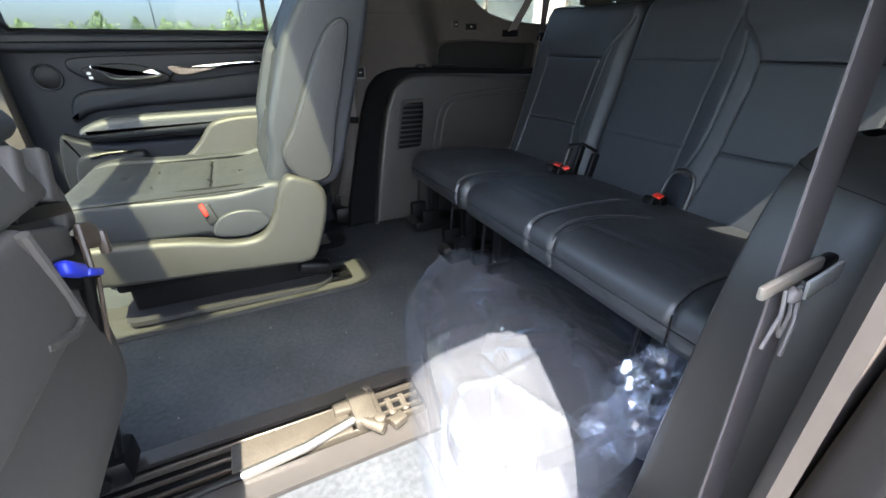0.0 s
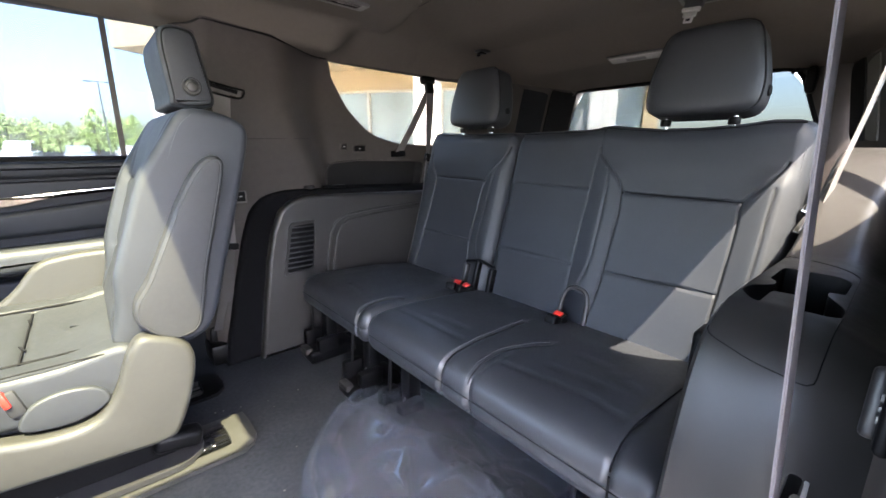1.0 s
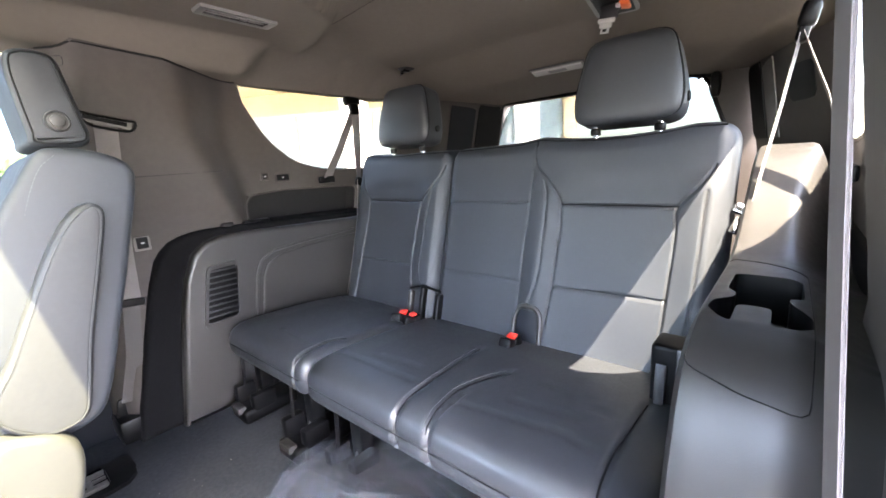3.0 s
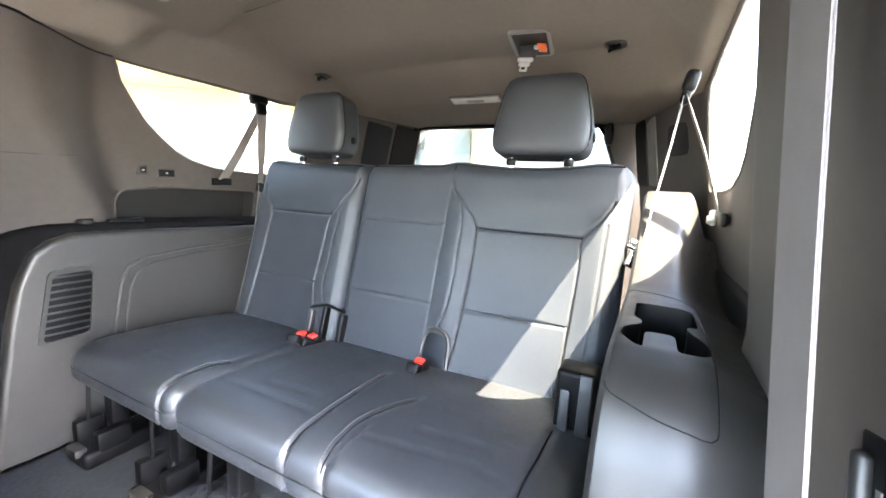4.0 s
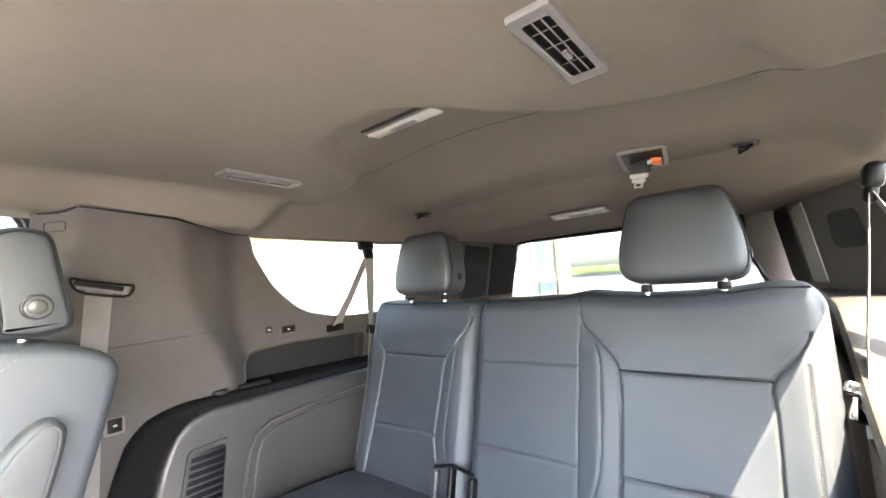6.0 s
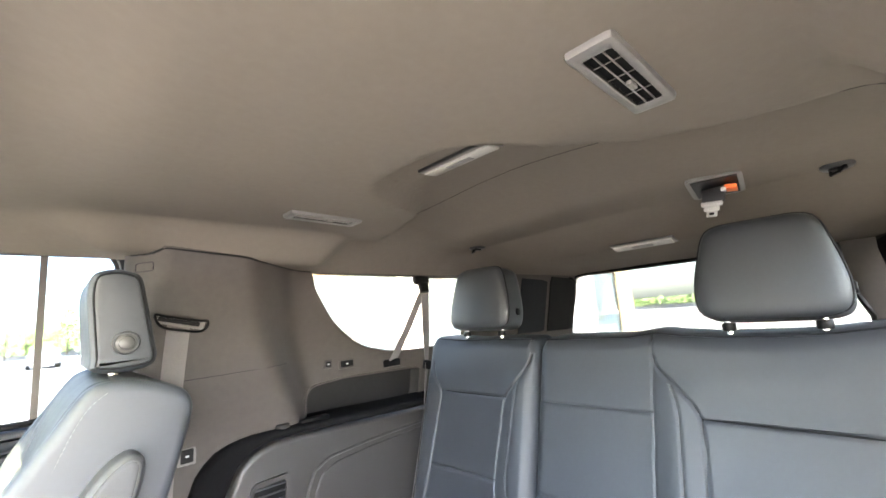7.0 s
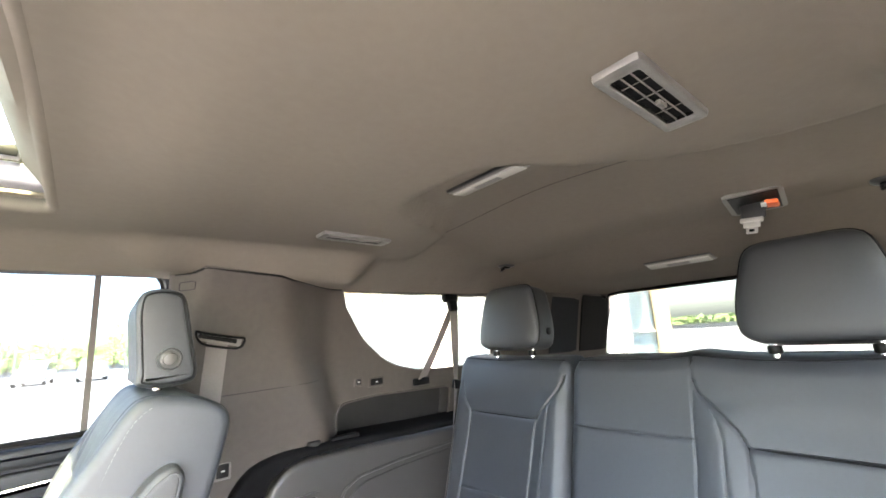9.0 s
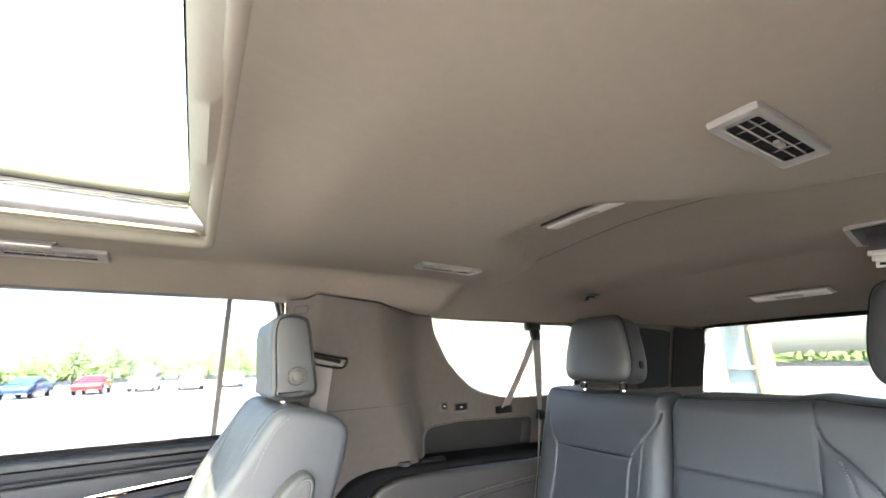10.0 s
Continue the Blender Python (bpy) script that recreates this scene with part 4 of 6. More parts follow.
seat_leg(bench_far, 0.545)
seat_leg(bench_far, 0.255)
seat_leg(bench_near, 0.05)
seat_leg(bench_near, -0.50)
part("underframe", box(-0.50, -0.10, 0.20, 0.58, 0.165, 0.192, 0.006), BLACK, bench_far)
part("underframe", box(-0.50, -0.10, -0.58, 0.14, 0.165, 0.192, 0.006), BLACK, bench_near)


# ---- second-row captain's chair, far side ----
def seat_bolster(points, y0, y1, r, mat, par, name, label="", n=110, ny=8, disp=None, piping=0, cord=None):
    """A padded body with a side profile; piping 1: cord round its near side, 2: round both."""
    prof = spline(points, n, closed=True)
    ob = part(name, loft_y(prof, y0, y1, r, ny, disp, 6), mat, par, label)
    nn = normals2(prof)
    k = r * (1 - math.sin(0.45))
    for y in ((y0 + r * (1 - math.cos(0.45)), y1 - r * (1 - math.cos(0.45)))[:piping]):
        part("piping", tube([(x, y, z) for x, z in prof - nn * k], 0.0016, 5, closed=True), cord or SEAM, ob)
    return ob


chair = thing("captains_chair", (-1.15, 0.45, 0.0), "black leather second-row captain's chair, half in sunlight", "car seat")


def bump(d, w):
    return np.exp(-((np.asarray(d, float) / w) ** 2))


def chair_cushion_push(x, y, z):
    top = step(0.29, 0.335, z)
    out = 0.0016 * np.array([noise.noise(Vector((a * 11, y * 11, b * 11))) for a, b in zip(x, z)])
    mid = float(step(0.262, 0.285, y) * (1 - step(0.605, 0.628, y)))
    out = out + 0.007 * (1 - mid) * top * step(-1.56, -1.44, x)
    for yy in (0.272, 0.618):
        out = out - 0.006 * bump(y - yy, 0.005) * top
    for xx in (-1.345, -1.215):
        out = out - 0.006 * bump(x - xx, 0.006) * top * mid
    for xx, yy, ln in ((-1.28, 0.36, 0.03), (-1.28, 0.52, 0.03), (-1.41, 0.44, 0.03), (-1.15, 0.44, 0.03)):
        out = out - 0.004 * bump(x - xx, 0.004) * bump(y - yy, ln) * top
    return out


seat_bolster([(-1.06, 0.350), (-1.16, 0.336), (-1.30, 0.340), (-1.44, 0.348), (-1.515, 0.342), (-1.545, 0.318), (-1.54, 0.285), (-1.50, 0.262), (-1.35, 0.25), (-1.15, 0.245), (-1.04, 0.25), (-1.03, 0.30)],
             0.200, 0.690, 0.016, LEATHER, chair, "seat_cushion", ny=110, n=170, disp=chair_cushion_push)
BACK_PROF = [(-1.075, 0.35), (-1.045, 0.45), (-1.01, 0.56), (-0.975, 0.66), (-0.945, 0.74), (-0.922, 0.785), (-0.897, 0.808), (-0.855, 0.808), (-0.81, 0.795), (-0.784, 0.772), (-0.785, 0.73), (-0.815, 0.62), (-0.85, 0.50), (-0.885, 0.38), (-0.92, 0.33), (-1.0, 0.32)]


def chair_back_push(x, y, z):
    facing = 1 - step(-0.90, -0.865, x + (0.80 - z) * 0.38)
    out = 0.0014 * np.array([noise.noise(Vector((a * 11, y * 11, b * 11))) for a, b in zip(x, z)])
    mid = float(step(0.272, 0.302, y) * (1 - step(0.598, 0.628, y)))
    out = out + 0.022 * (1 - mid) * facing * step(0.38, 0.5, z) * (1 - step(0.64, 0.78, z))
    flare = 0.035 * step(0.60, 0.78, z)
    for yy, s in ((0.292, 1), (0.608, -1)):
        out = out - 0.007 * bump(y - yy + s * flare * 0.6, 0.0055) * facing
    for zz in (0.655, 0.49):
        out = out - 0.007 * bump(z - zz, 0.0055) * facing * mid
    for zz in (0.56, 0.44):
        out = out - 0.004 * bump(z - zz, 0.02) * bump(y - 0.45, 0.006) * facing
    return out


seat_bolster(BACK_PROF, 0.222, 0.678, 0.016, LEATHER, chair, "backrest", ny=90, n=190, disp=chair_back_push)
SIDE_PROF = [(-1.035, 0.405), (-1.018, 0.375), (-0.985, 0.352), (-0.950, 0.350), (-0.925, 0.368), (-0.912, 0.42), (-0.895, 0.50), (-0.868, 0.60), (-0.848, 0.68), (-0.848, 0.708), (-0.866, 0.716), (-0.895, 0.695), (-0.93, 0.64), (-0.97, 0.555), (-1.005, 0.48), (-1.03, 0.44)]
for y0, y1 in ((0.182, 0.236), (0.664, 0.718)):
    seat_bolster(SIDE_PROF, y0, y1, 0.012, LEATHER_SIDE, chair, "side_bolster", "smooth grey side panel of the backrest", n=120, piping=2, cord=LEATHER_SIDE)
hd = seat_bolster([(-0.902, 0.845), (-0.907, 0.90), (-0.910, 0.945), (-0.904, 0.974), (-0.882, 0.984), (-0.855, 0.981), (-0.838, 0.968), (-0.828, 0.92), (-0.818, 0.865), (-0.814, 0.838), (-0.824, 0.821), (-0.865, 0.815), (-0.900, 0.822)],
                  0.327, 0.582, 0.014, LEATHER, chair, "headrest", n=90, ny=14, piping=2)
kn = part("adjuster_knob", joined(cyl((-0.858, 0.331, 0.862), (-0.858, 0.323, 0.862), 0.019, 24, 0.003), cyl((-0.858, 0.325, 0.862), (-0.858, 0.319, 0.862), 0.011, 20, 0.002)), PLASTIC, hd, "round dark adjuster knob")
part("knob_ring", tube([(-0.858 + 0.0165 * math.cos(a), 0.3222, 0.862 + 0.0165 * math.sin(a)) for a in np.linspace(0, math.tau, 30, endpoint=False)], 0.0017, 5, closed=True), LEATHER_SIDE, kn)
for y in (0.39, 0.515):
    part("post", cyl((-0.868, y, 0.78), (-0.866, y, 0.83), 0.007, 14), CHROME, chair)
edge = [(-0.998, 0.234, 0.56), (-0.968, 0.232, 0.65), (-0.940, 0.231, 0.73), (-0.918, 0.231, 0.777), (-0.895, 0.231, 0.798)]
part("stitching", stitches(spline(edge, 60) + np.array([0.010, -0.0085, 0.0]), 0.0045, 0.0025, 0.0008), THREAD, chair)
part("piping", tube(spline(edge, 60) + np.array([0.004, -0.0050, 0.0]), 0.0022, 5), SEAM, chair)
part("stitching", stitches(spline([(-1.050, 0.297, 0.42), (-1.02, 0.297, 0.51), (-0.985, 0.297, 0.62)], 50) + np.array([-0.012, -0.012, 0]), 0.003, 0.002, 0.0005), THREAD, chair)
for s, y0, y1 in ((1, 0.172, 0.218), (-1, 0.685, 0.728)):
    prof = [(-1.50, 0.262), (-1.40, 0.262), (-1.28, 0.248), (-1.18, 0.226), (-1.12, 0.232), (-1.085, 0.275), (-1.06, 0.34), (-1.035, 0.372), (-1.0, 0.366), (-0.965, 0.345), (-0.948, 0.31), (-0.955, 0.25), (-0.985, 0.165), (-1.015, 0.135), (-1.10, 0.138), (-1.30, 0.155), (-1.44, 0.165), (-1.49, 0.18), (-1.515, 0.22)]
    if s < 0:
        prof = [(-1.50, 0.30), (-1.38, 0.315), (-1.30, 0.335), (-1.25, 0.375), (-1.205, 0.43), (-1.16, 0.448), (-1.08, 0.455), (-0.97, 0.45), (-0.945, 0.40), (-0.955, 0.25), (-0.985, 0.165), (-1.015, 0.135), (-1.10, 0.138), (-1.30, 0.155), (-1.44, 0.165), (-1.49, 0.18), (-1.515, 0.24)]
    seat_bolster(prof, y0, y1, 0.014, SHIELD, chair, "side_shield", "grey plastic side shield", n=150, ny=2)
for x, y, a in ((-1.345, 0.345, 70), (-1.345, 0.50, 82), (-1.215, 0.36, 70), (-1.215, 0.53, 80), (-1.13, 0.43, 20), (-1.40, 0.30, 65)):
    part("seam_cut", obox((x, y, 0.3385), (0.004, 0.030, 0.004), (0, 0, 90 - a), 0.001), SEAM, chair)
for xx, y0, y1 in ((-1.345, 0.285, 0.605), (-1.215, 0.285, 0.605)):
    part("seam", tube([(xx, y, 0.3345) for y in np.linspace(y0, y1, 12)], 0.0022, 5), SEAM, chair)
for y in (0.272, 0.618):
    part("seam", tube([(x, y, 0.336 + 0.010 * float(step(-1.56, -1.44, x)) - 0.004) for x in np.linspace(-1.50, -1.08, 20)], 0.0022, 5), SEAM, chair)
part("edge_piping", tube([(x, 0.2035, 0.3425 + 0.012 * (-1.16 - x if x > -1.16 else 0) + 0.007) for x in np.linspace(-1.50, -1.09, 16)], 0.0016, 5), SEAM, chair)
part("underframe", box(-1.46, -1.02, 0.225, 0.665, 0.12, 0.25, 0.012), BLACK, chair)
# Risers blackened: the shaded gap under the shields is put into their colour.
for y in (0.285, 0.59):
    part("riser", joined(obox((-1.22, y + 0.015, 0.075), (0.46, 0.05, 0.10), (0, 0, 0), 0.012, 3), obox((-0.995, y, 0.062), (0.10, 0.05, 0.045), (0, 12, 0), 0.014, 3)), BLACK, chair, "seat riser blackened for the shaded gap")
part("riser_cover", sheet(rounded([(-1.47, 0.222), (-0.99, 0.222), (-0.945, 0.255), (-0.945, 0.345), (-1.47, 0.345)], 0.03), [], lambda x, y: (x, y, 0.036 + 0.02 * max(0.0, -1.0 - x) + 0.10 * (y - 0.29)), 0.03, (0, 0, -0.012)), VENT_DARK, chair, "dark flat riser cover")
bk = part("belt_buckle", obox((-1.222, 0.203, 0.300), (0.024, 0.018, 0.050), (0, -14, 0), 0.005), LEATHER_SIDE, chair, "inboard belt buckle")
part("button", obox((-1.230, 0.196, 0.312), (0.010, 0.014, 0.030), (0, -14, 0), 0.003), RED, bk, "red release button")
part("buckle_boot", loft_y(spline([(-1.22, 0.245), (-1.205, 0.285), (-1.16, 0.30), (-1.11, 0.29), (-1.095, 0.255), (-1.15, 0.232)], 60, closed=True), 0.191, 0.212, 0.006, 2), LEATHER, chair)


# ---- floor tracks of the second row ----
def seat_track(y0, y1, x0, x1, metal, cover, label):
    t = thing("seat_track", ((x0 + x1) / 2, (y0 + y1) / 2, 0.0), label, "seat track", "seat tracks")
    yc = (y0 + y1) / 2
    part("cover", sheet(rounded([(x0, y0), (x1 - 0.03, y0), (x1, y0 + 0.03), (x1, y1), (x0, y1)], 0.012), [rounded([(x0 + 0.10, yc - 0.046), (x1 - 0.057, yc - 0.046), (x1 - 0.057, yc + 0.056), (x0 + 0.10, yc + 0.056)], 0.008)],
                        lambda x, y: (x, y, 0.012 + 0.006 * math.exp(-(((y - yc) / 0.06) ** 2))), 0.03, (0, 0, -0.010)), cover, t, "moulded plastic track cover")
    part("pan", box(x0 + 0.10, x1 - 0.055, yc - 0.048, yc + 0.058, 0.002, 0.005, 0.001), BLACK, t)
    for off in (-0.034, -0.012, 0.012, 0.034):
        part("rail", box(x0 + 0.11, x1 - 0.06, yc + off - 0.0028, yc + off + 0.0028, 0.004, 0.020 if abs(off) > 0.02 else 0.014, 0.002, 1), metal, t, "metal rail")
    for k in range(7):
        part("tooth", box(x1 - 0.10 - k * 0.028, x1 - 0.088 - k * 0.028, yc - 0.022, yc + 0.022, 0.005, 0.013, 0.002, 1), metal, t)
    return t


FAR_IN = seat_track(0.205, 0.372, -1.56, -0.832, CHROME, SHIELD, "steel seat track in a grey plastic floor cover, in sun")
seat_track(0.505, 0.640, -1.56, -0.838, STEEL, BLACK, "dark seat track in a black floor cover")
NEAR_IN = seat_track(-0.372, -0.190, -1.56, -0.832, BRASS, PLASTIC, "empty brassy seat track in a grey plastic floor cover, in sun")
seat_track(-0.655, -0.525, -1.56, -0.905, BRASS, PLASTIC, "empty brassy seat track in a grey plastic floor cover, in sun")
latch = part("lock_block", joined(box(-1.03, -0.985, -0.318, -0.235, 0.012, 0.040, 0.006), cyl((-1.02, -0.305, 0.03), (-0.985, -0.345, 0.03), 0.010, 12), box(-1.06, -1.02, -0.275, -0.245, 0.015, 0.034, 0.005)), BRASS, NEAR_IN)
part("plate", box(-1.24, -1.035, -0.318, -0.252, 0.014, 0.022, 0.003), BRASS, NEAR_IN, "greased brassy cover plate")
part("clamp", joined(box(-0.998, -0.976, -0.335, -0.225, 0.016, 0.032, 0.004), cyl((-0.987, -0.327, 0.030), (-0.987, -0.327, 0.046), 0.011, 14, 0.003), cyl((-0.987, -0.240, 0.030), (-0.987, -0.240, 0.042), 0.009, 14, 0.003), obox((-0.955, -0.335, 0.028), (0.03, 0.022, 0.018), (0, 0, 20), 0.004)), BRASS, NEAR_IN)
part("lock_rod", tube([(-1.225, -0.322, 0.020), (-1.12, -0.318, 0.026), (-1.03, -0.300, 0.030)], 0.009, 10), STEEL, NEAR_IN)
part("release_cable", tube([(-1.42, -0.36, 0.012), (-1.33, -0.335, 0.03), (-1.27, -0.33, 0.03), (-1.22, -0.322, 0.022)], 0.006, 8), BLACK, NEAR_IN)

# ---- tumbled second-row seat beside the open door ----
tumbled = thing("tumbled_seat", (-1.50, -0.45, 0.0), "grey plastic underside of a seat tumbled forward", "car seat")
seat_bolster([(-1.345, 0.20), (-1.340, 0.36), (-1.345, 0.50), (-1.360, 0.565), (-1.40, 0.592), (-1.46, 0.60), (-1.56, 0.58), (-1.64, 0.50), (-1.66, 0.30), (-1.62, 0.16), (-1.50, 0.11), (-1.40, 0.12)],
             -0.70, -0.200, 0.03, TAUPE, tumbled, "seat_pan", "grey plastic seat pan", n=110)
seat_bolster([(-1.328, 0.506), (-1.329, 0.53), (-1.345, 0.558), (-1.375, 0.562), (-1.375, 0.505)], -0.66, -0.262, 0.016, TAUPE, tumbled, "upper_panel", "raised grey back panel", n=60)
seat_bolster([(-1.330, 0.452), (-1.333, 0.52), (-1.348, 0.548), (-1.375, 0.55), (-1.375, 0.45)], -0.250, -0.212, 0.010, TAUPE, tumbled, "edge_panel", "grey rounded edge panel", n=60)
part("slot", obox((-1.332, -0.288, 0.493), (0.012, 0.130, 0.016), (-14, 0, 0), 0.003), BLACK, tumbled, "black slot")
seat_bolster([(-1.308, 0.402), (-1.312, 0.49), (-1.328, 0.507), (-1.375, 0.507), (-1.375, 0.385), (-1.328, 0.387)], -0.68, -0.370, 0.014, TAUPE, tumbled, "lower_panel", "raised grey lower panel", n=60)
part("latch_cover", obox((-1.336, -0.315, 0.462), (0.022, 0.120, 0.040), (-16, 0, 0), 0.008, 3), TAUPE, tumbled)
part("latch_recess", obox((-1.336, -0.262, 0.418), (0.014, 0.105, 0.070), (-28, 0, 0), 0.006), BLACK, tumbled, "black latch recess")
part("latch_handle", joined(obox((-1.322, -0.305, 0.426), (0.016, 0.052, 0.018), (-30, 0, 0), 0.006, 3), obox((-1.318, -0.266, 0.402), (0.012, 0.046, 0.010), (-26, 0, 0), 0.004)), BLUE, tumbled, "blue release handle")
part("hook", joined(superbox((-1.320, -0.228, 0.438), (0.016, 0.056, 0.034), 3.2, 14, pose(0, 0, 0, -24, 0, 0)), obox((-1.314, -0.205, 0.418), (0.012, 0.014, 0.034), (-10, 0, 0), 0.004), tube([(-1.318, -0.252, 0.462), (-1.318, -0.266, 0.405)], 0.004, 8)), BROWN, tumbled, "brown steel latch hook")
for y, z, h in ((-0.303, 0.540, 0.080), (-0.238, 0.527, 0.076)):
    part("ridge", obox((-1.337, y, z - 0.006), (0.022, 0.022, h * 0.85), (-27, 0, 0), 0.006, 3), TAUPE, tumbled)
part("panel_edge", tube(even([(-1.310, -0.398, 0.505), (-1.309, -0.389, 0.472), (-1.308, -0.370, 0.396), (-1.309, -0.398, 0.394), (-1.311, -0.451, 0.415)], 30, closed=False), 0.006, 8), TAUPE, tumbled)
part("strut", tube([(-1.328, -0.262, 0.400), (-1.36, -0.247, 0.245), (-1.40, -0.235, 0.05)], 0.009, 12), BLACK, tumbled, "black metal strut")
part("strut_rod", tube([(-1.318, -0.256, 0.39), (-1.348, -0.243, 0.245)], 0.003, 8), BROWN, tumbled)
part("hinge", joined(box(-1.46, -1.38, -0.26, -0.19, 0.018, 0.07, 0.01), cyl((-1.42, -0.27, 0.045), (-1.42, -0.18, 0.045), 0.016, 14), cyl((-1.46, -0.25, 0.06), (-1.46, -0.21, 0.06), 0.02, 14)), BLACK, tumbled)
part("top_pad", loft_y(spline([(-1.350, 0.565), (-1.365, 0.612), (-1.45, 0.632), (-1.58, 0.62), (-1.62, 0.56), (-1.50, 0.54)], 70, closed=True), -0.69, -0.205, 0.03, 3), LEATHER, tumbled, "black leather cushion edge")


# ---- far door ----
def door_y(z):
    return 0.81 - 0.20 * max(0.0, z - 0.70)


door = thing("door_far", (-1.25, 0.80, 0.0), "padded rear door trim darkened for shade, with a chrome pull and window", "door", kind="structure")
DOOR_HOLE = rounded([(-1.655, 0.70), (-0.835, 0.70), (-0.832, 1.045), (-0.87, 1.105), (-1.655, 1.115)], 0.02)
part("panel", sheet([(-1.70, -0.02), (-0.82, -0.02), (-0.82, 1.13), (-1.70, 1.13)], [DOOR_HOLE], lambda x, z: (x, door_y(z) + 0.012, z), 0.035, (0, 0.05, 0)), DARKENED_TRIM, door)
part("pane", sheet([(-1.67, 0.69), (-0.825, 0.69), (-0.825, 1.125), (-1.67, 1.125)], [], lambda x, z: (x, door_y(z) + 0.055, z), 0.1, (0, 0.004, 0)), DOORGLASS, door)
part("division_bar", ribbon([(-0.966, door_y(0.70) + 0.045, 0.70), (-0.968, door_y(1.12) + 0.045, 1.12)], (1, 0, 0), 0.013, 0.014), PILLAR, door, "dark window division bar")
part("window_seal", tube([(x, door_y(z) + 0.010, z) for x, z in even(DOOR_HOLE, 90)], 0.007, 6, closed=True), BLACK, door)


def door_pad(points, y0, y1, r, mat, name, label="", n=120):
    return part(name, loft_y(spline(points, n, closed=True), y0, y1, r, 1, None, 6), mat, door, label)


door_pad([(-1.70, 0.690), (-1.40, 0.692), (-1.1, 0.692), (-0.83, 0.692), (-0.83, 0.66), (-1.1, 0.652), (-1.40, 0.648), (-1.70, 0.65)], 0.785, 0.83, 0.012, DARKENED_TRIM, "upper_pad", "black padded window sill")
door_pad([(-1.50, 0.632), (-1.35, 0.637), (-1.2, 0.64), (-0.84, 0.643), (-0.84, 0.622), (-1.10, 0.606), (-1.25, 0.588), (-1.30, 0.560), (-1.36, 0.545), (-1.46, 0.552), (-1.53, 0.59), (-1.54, 0.62)], 0.800, 0.84, 0.008, DARKENED_TRIM, "handle_surround")
door_pad([(-1.275, 0.590), (-1.22, 0.603), (-1.10, 0.614), (-0.84, 0.628), (-0.84, 0.620), (-1.10, 0.603), (-1.20, 0.588), (-1.25, 0.578)], 0.794, 0.83, 0.005, CHROME, "chrome_strip", "bright chrome accent strip", 90)
door_pad([(-1.28, 0.604), (-1.22, 0.600), (-1.14, 0.600), (-1.19, 0.586), (-1.245, 0.578), (-1.275, 0.588)], 0.790, 0.82, 0.004, WOOD, "inlay", "brown wood inlay", 60)
hb = door_pad([(-1.505, 0.600), (-1.46, 0.612), (-1.38, 0.612), (-1.31, 0.592), (-1.285, 0.570), (-1.31, 0.556), (-1.40, 0.552), (-1.47, 0.562), (-1.50, 0.58)], 0.793, 0.81, 0.004, BLACK, "handle_bezel", "black handle bezel", 80)
part("handle", loft_y(spline([(-1.480, 0.607), (-1.455, 0.607), (-1.425, 0.592), (-1.385, 0.585), (-1.355, 0.591), (-1.330, 0.598), (-1.312, 0.591), (-1.302, 0.578), (-1.33, 0.571), (-1.385, 0.567), (-1.43, 0.569), (-1.454, 0.585)], 90, closed=True), 0.772, 0.790, 0.006, 1, None, 5), CHROME, hb, "chrome door pull")
part("lock_button", joined(obox((-1.490, 0.790, 0.588), (0.010, 0.006, 0.008), bevel=0.002), obox((-1.488, 0.790, 0.575), (0.010, 0.006, 0.008), bevel=0.002)), LABEL_GREY, hb)
door_pad([(-1.54, 0.53), (-1.40, 0.548), (-1.2, 0.565), (-0.84, 0.592), (-0.84, 0.512), (-1.10, 0.498), (-1.40, 0.487), (-1.52, 0.475), (-1.57, 0.45)], 0.792, 0.83, 0.016, DARKENED_TRIM, "middle_pad", "black padded insert")
door_pad([(-1.55, 0.435), (-1.50, 0.458), (-1.43, 0.467), (-1.2, 0.472), (-0.90, 0.475), (-0.86, 0.452), (-0.90, 0.415), (-1.2, 0.408), (-1.45, 0.404), (-1.54, 0.410)], 0.725, 0.82, 0.022, LEATHER, "armrest", "black padded armrest with sun across it")
door_pad([(-1.62, 0.40), (-1.5, 0.385), (-1.0, 0.385), (-0.85, 0.38), (-0.85, 0.10), (-1.2, 0.08), (-1.6, 0.10)], 0.775, 0.83, 0.014, DARKENED_TRIM, "lower_panel")
door_pad([(-1.58, 0.35), (-1.45, 0.36), (-1.40, 0.34), (-1.42, 0.20), (-1.50, 0.16), (-1.60, 0.18)], 0.735, 0.79, 0.014, DARKENED_TRIM, "map_pocket", "dark map pocket")
part("pocket_trim", tube([(-1.55, 0.733, 0.356), (-1.50, 0.732, 0.362), (-1.44, 0.733, 0.364)], 0.004, 6), CHROME, door)
part("speaker_ring", tube([(-1.598 + 0.034 * math.cos(a), 0.821, 0.578 + 0.034 * math.sin(a)) for a in np.linspace(0, math.tau, 40, endpoint=False)], 0.004, 6, closed=True), DARKENED_TRIM, door)
part("speaker", cyl((-1.598, 0.823, 0.578), (-1.598, 0.817, 0.578), 0.031, 28, 0.003), BLACK, door)


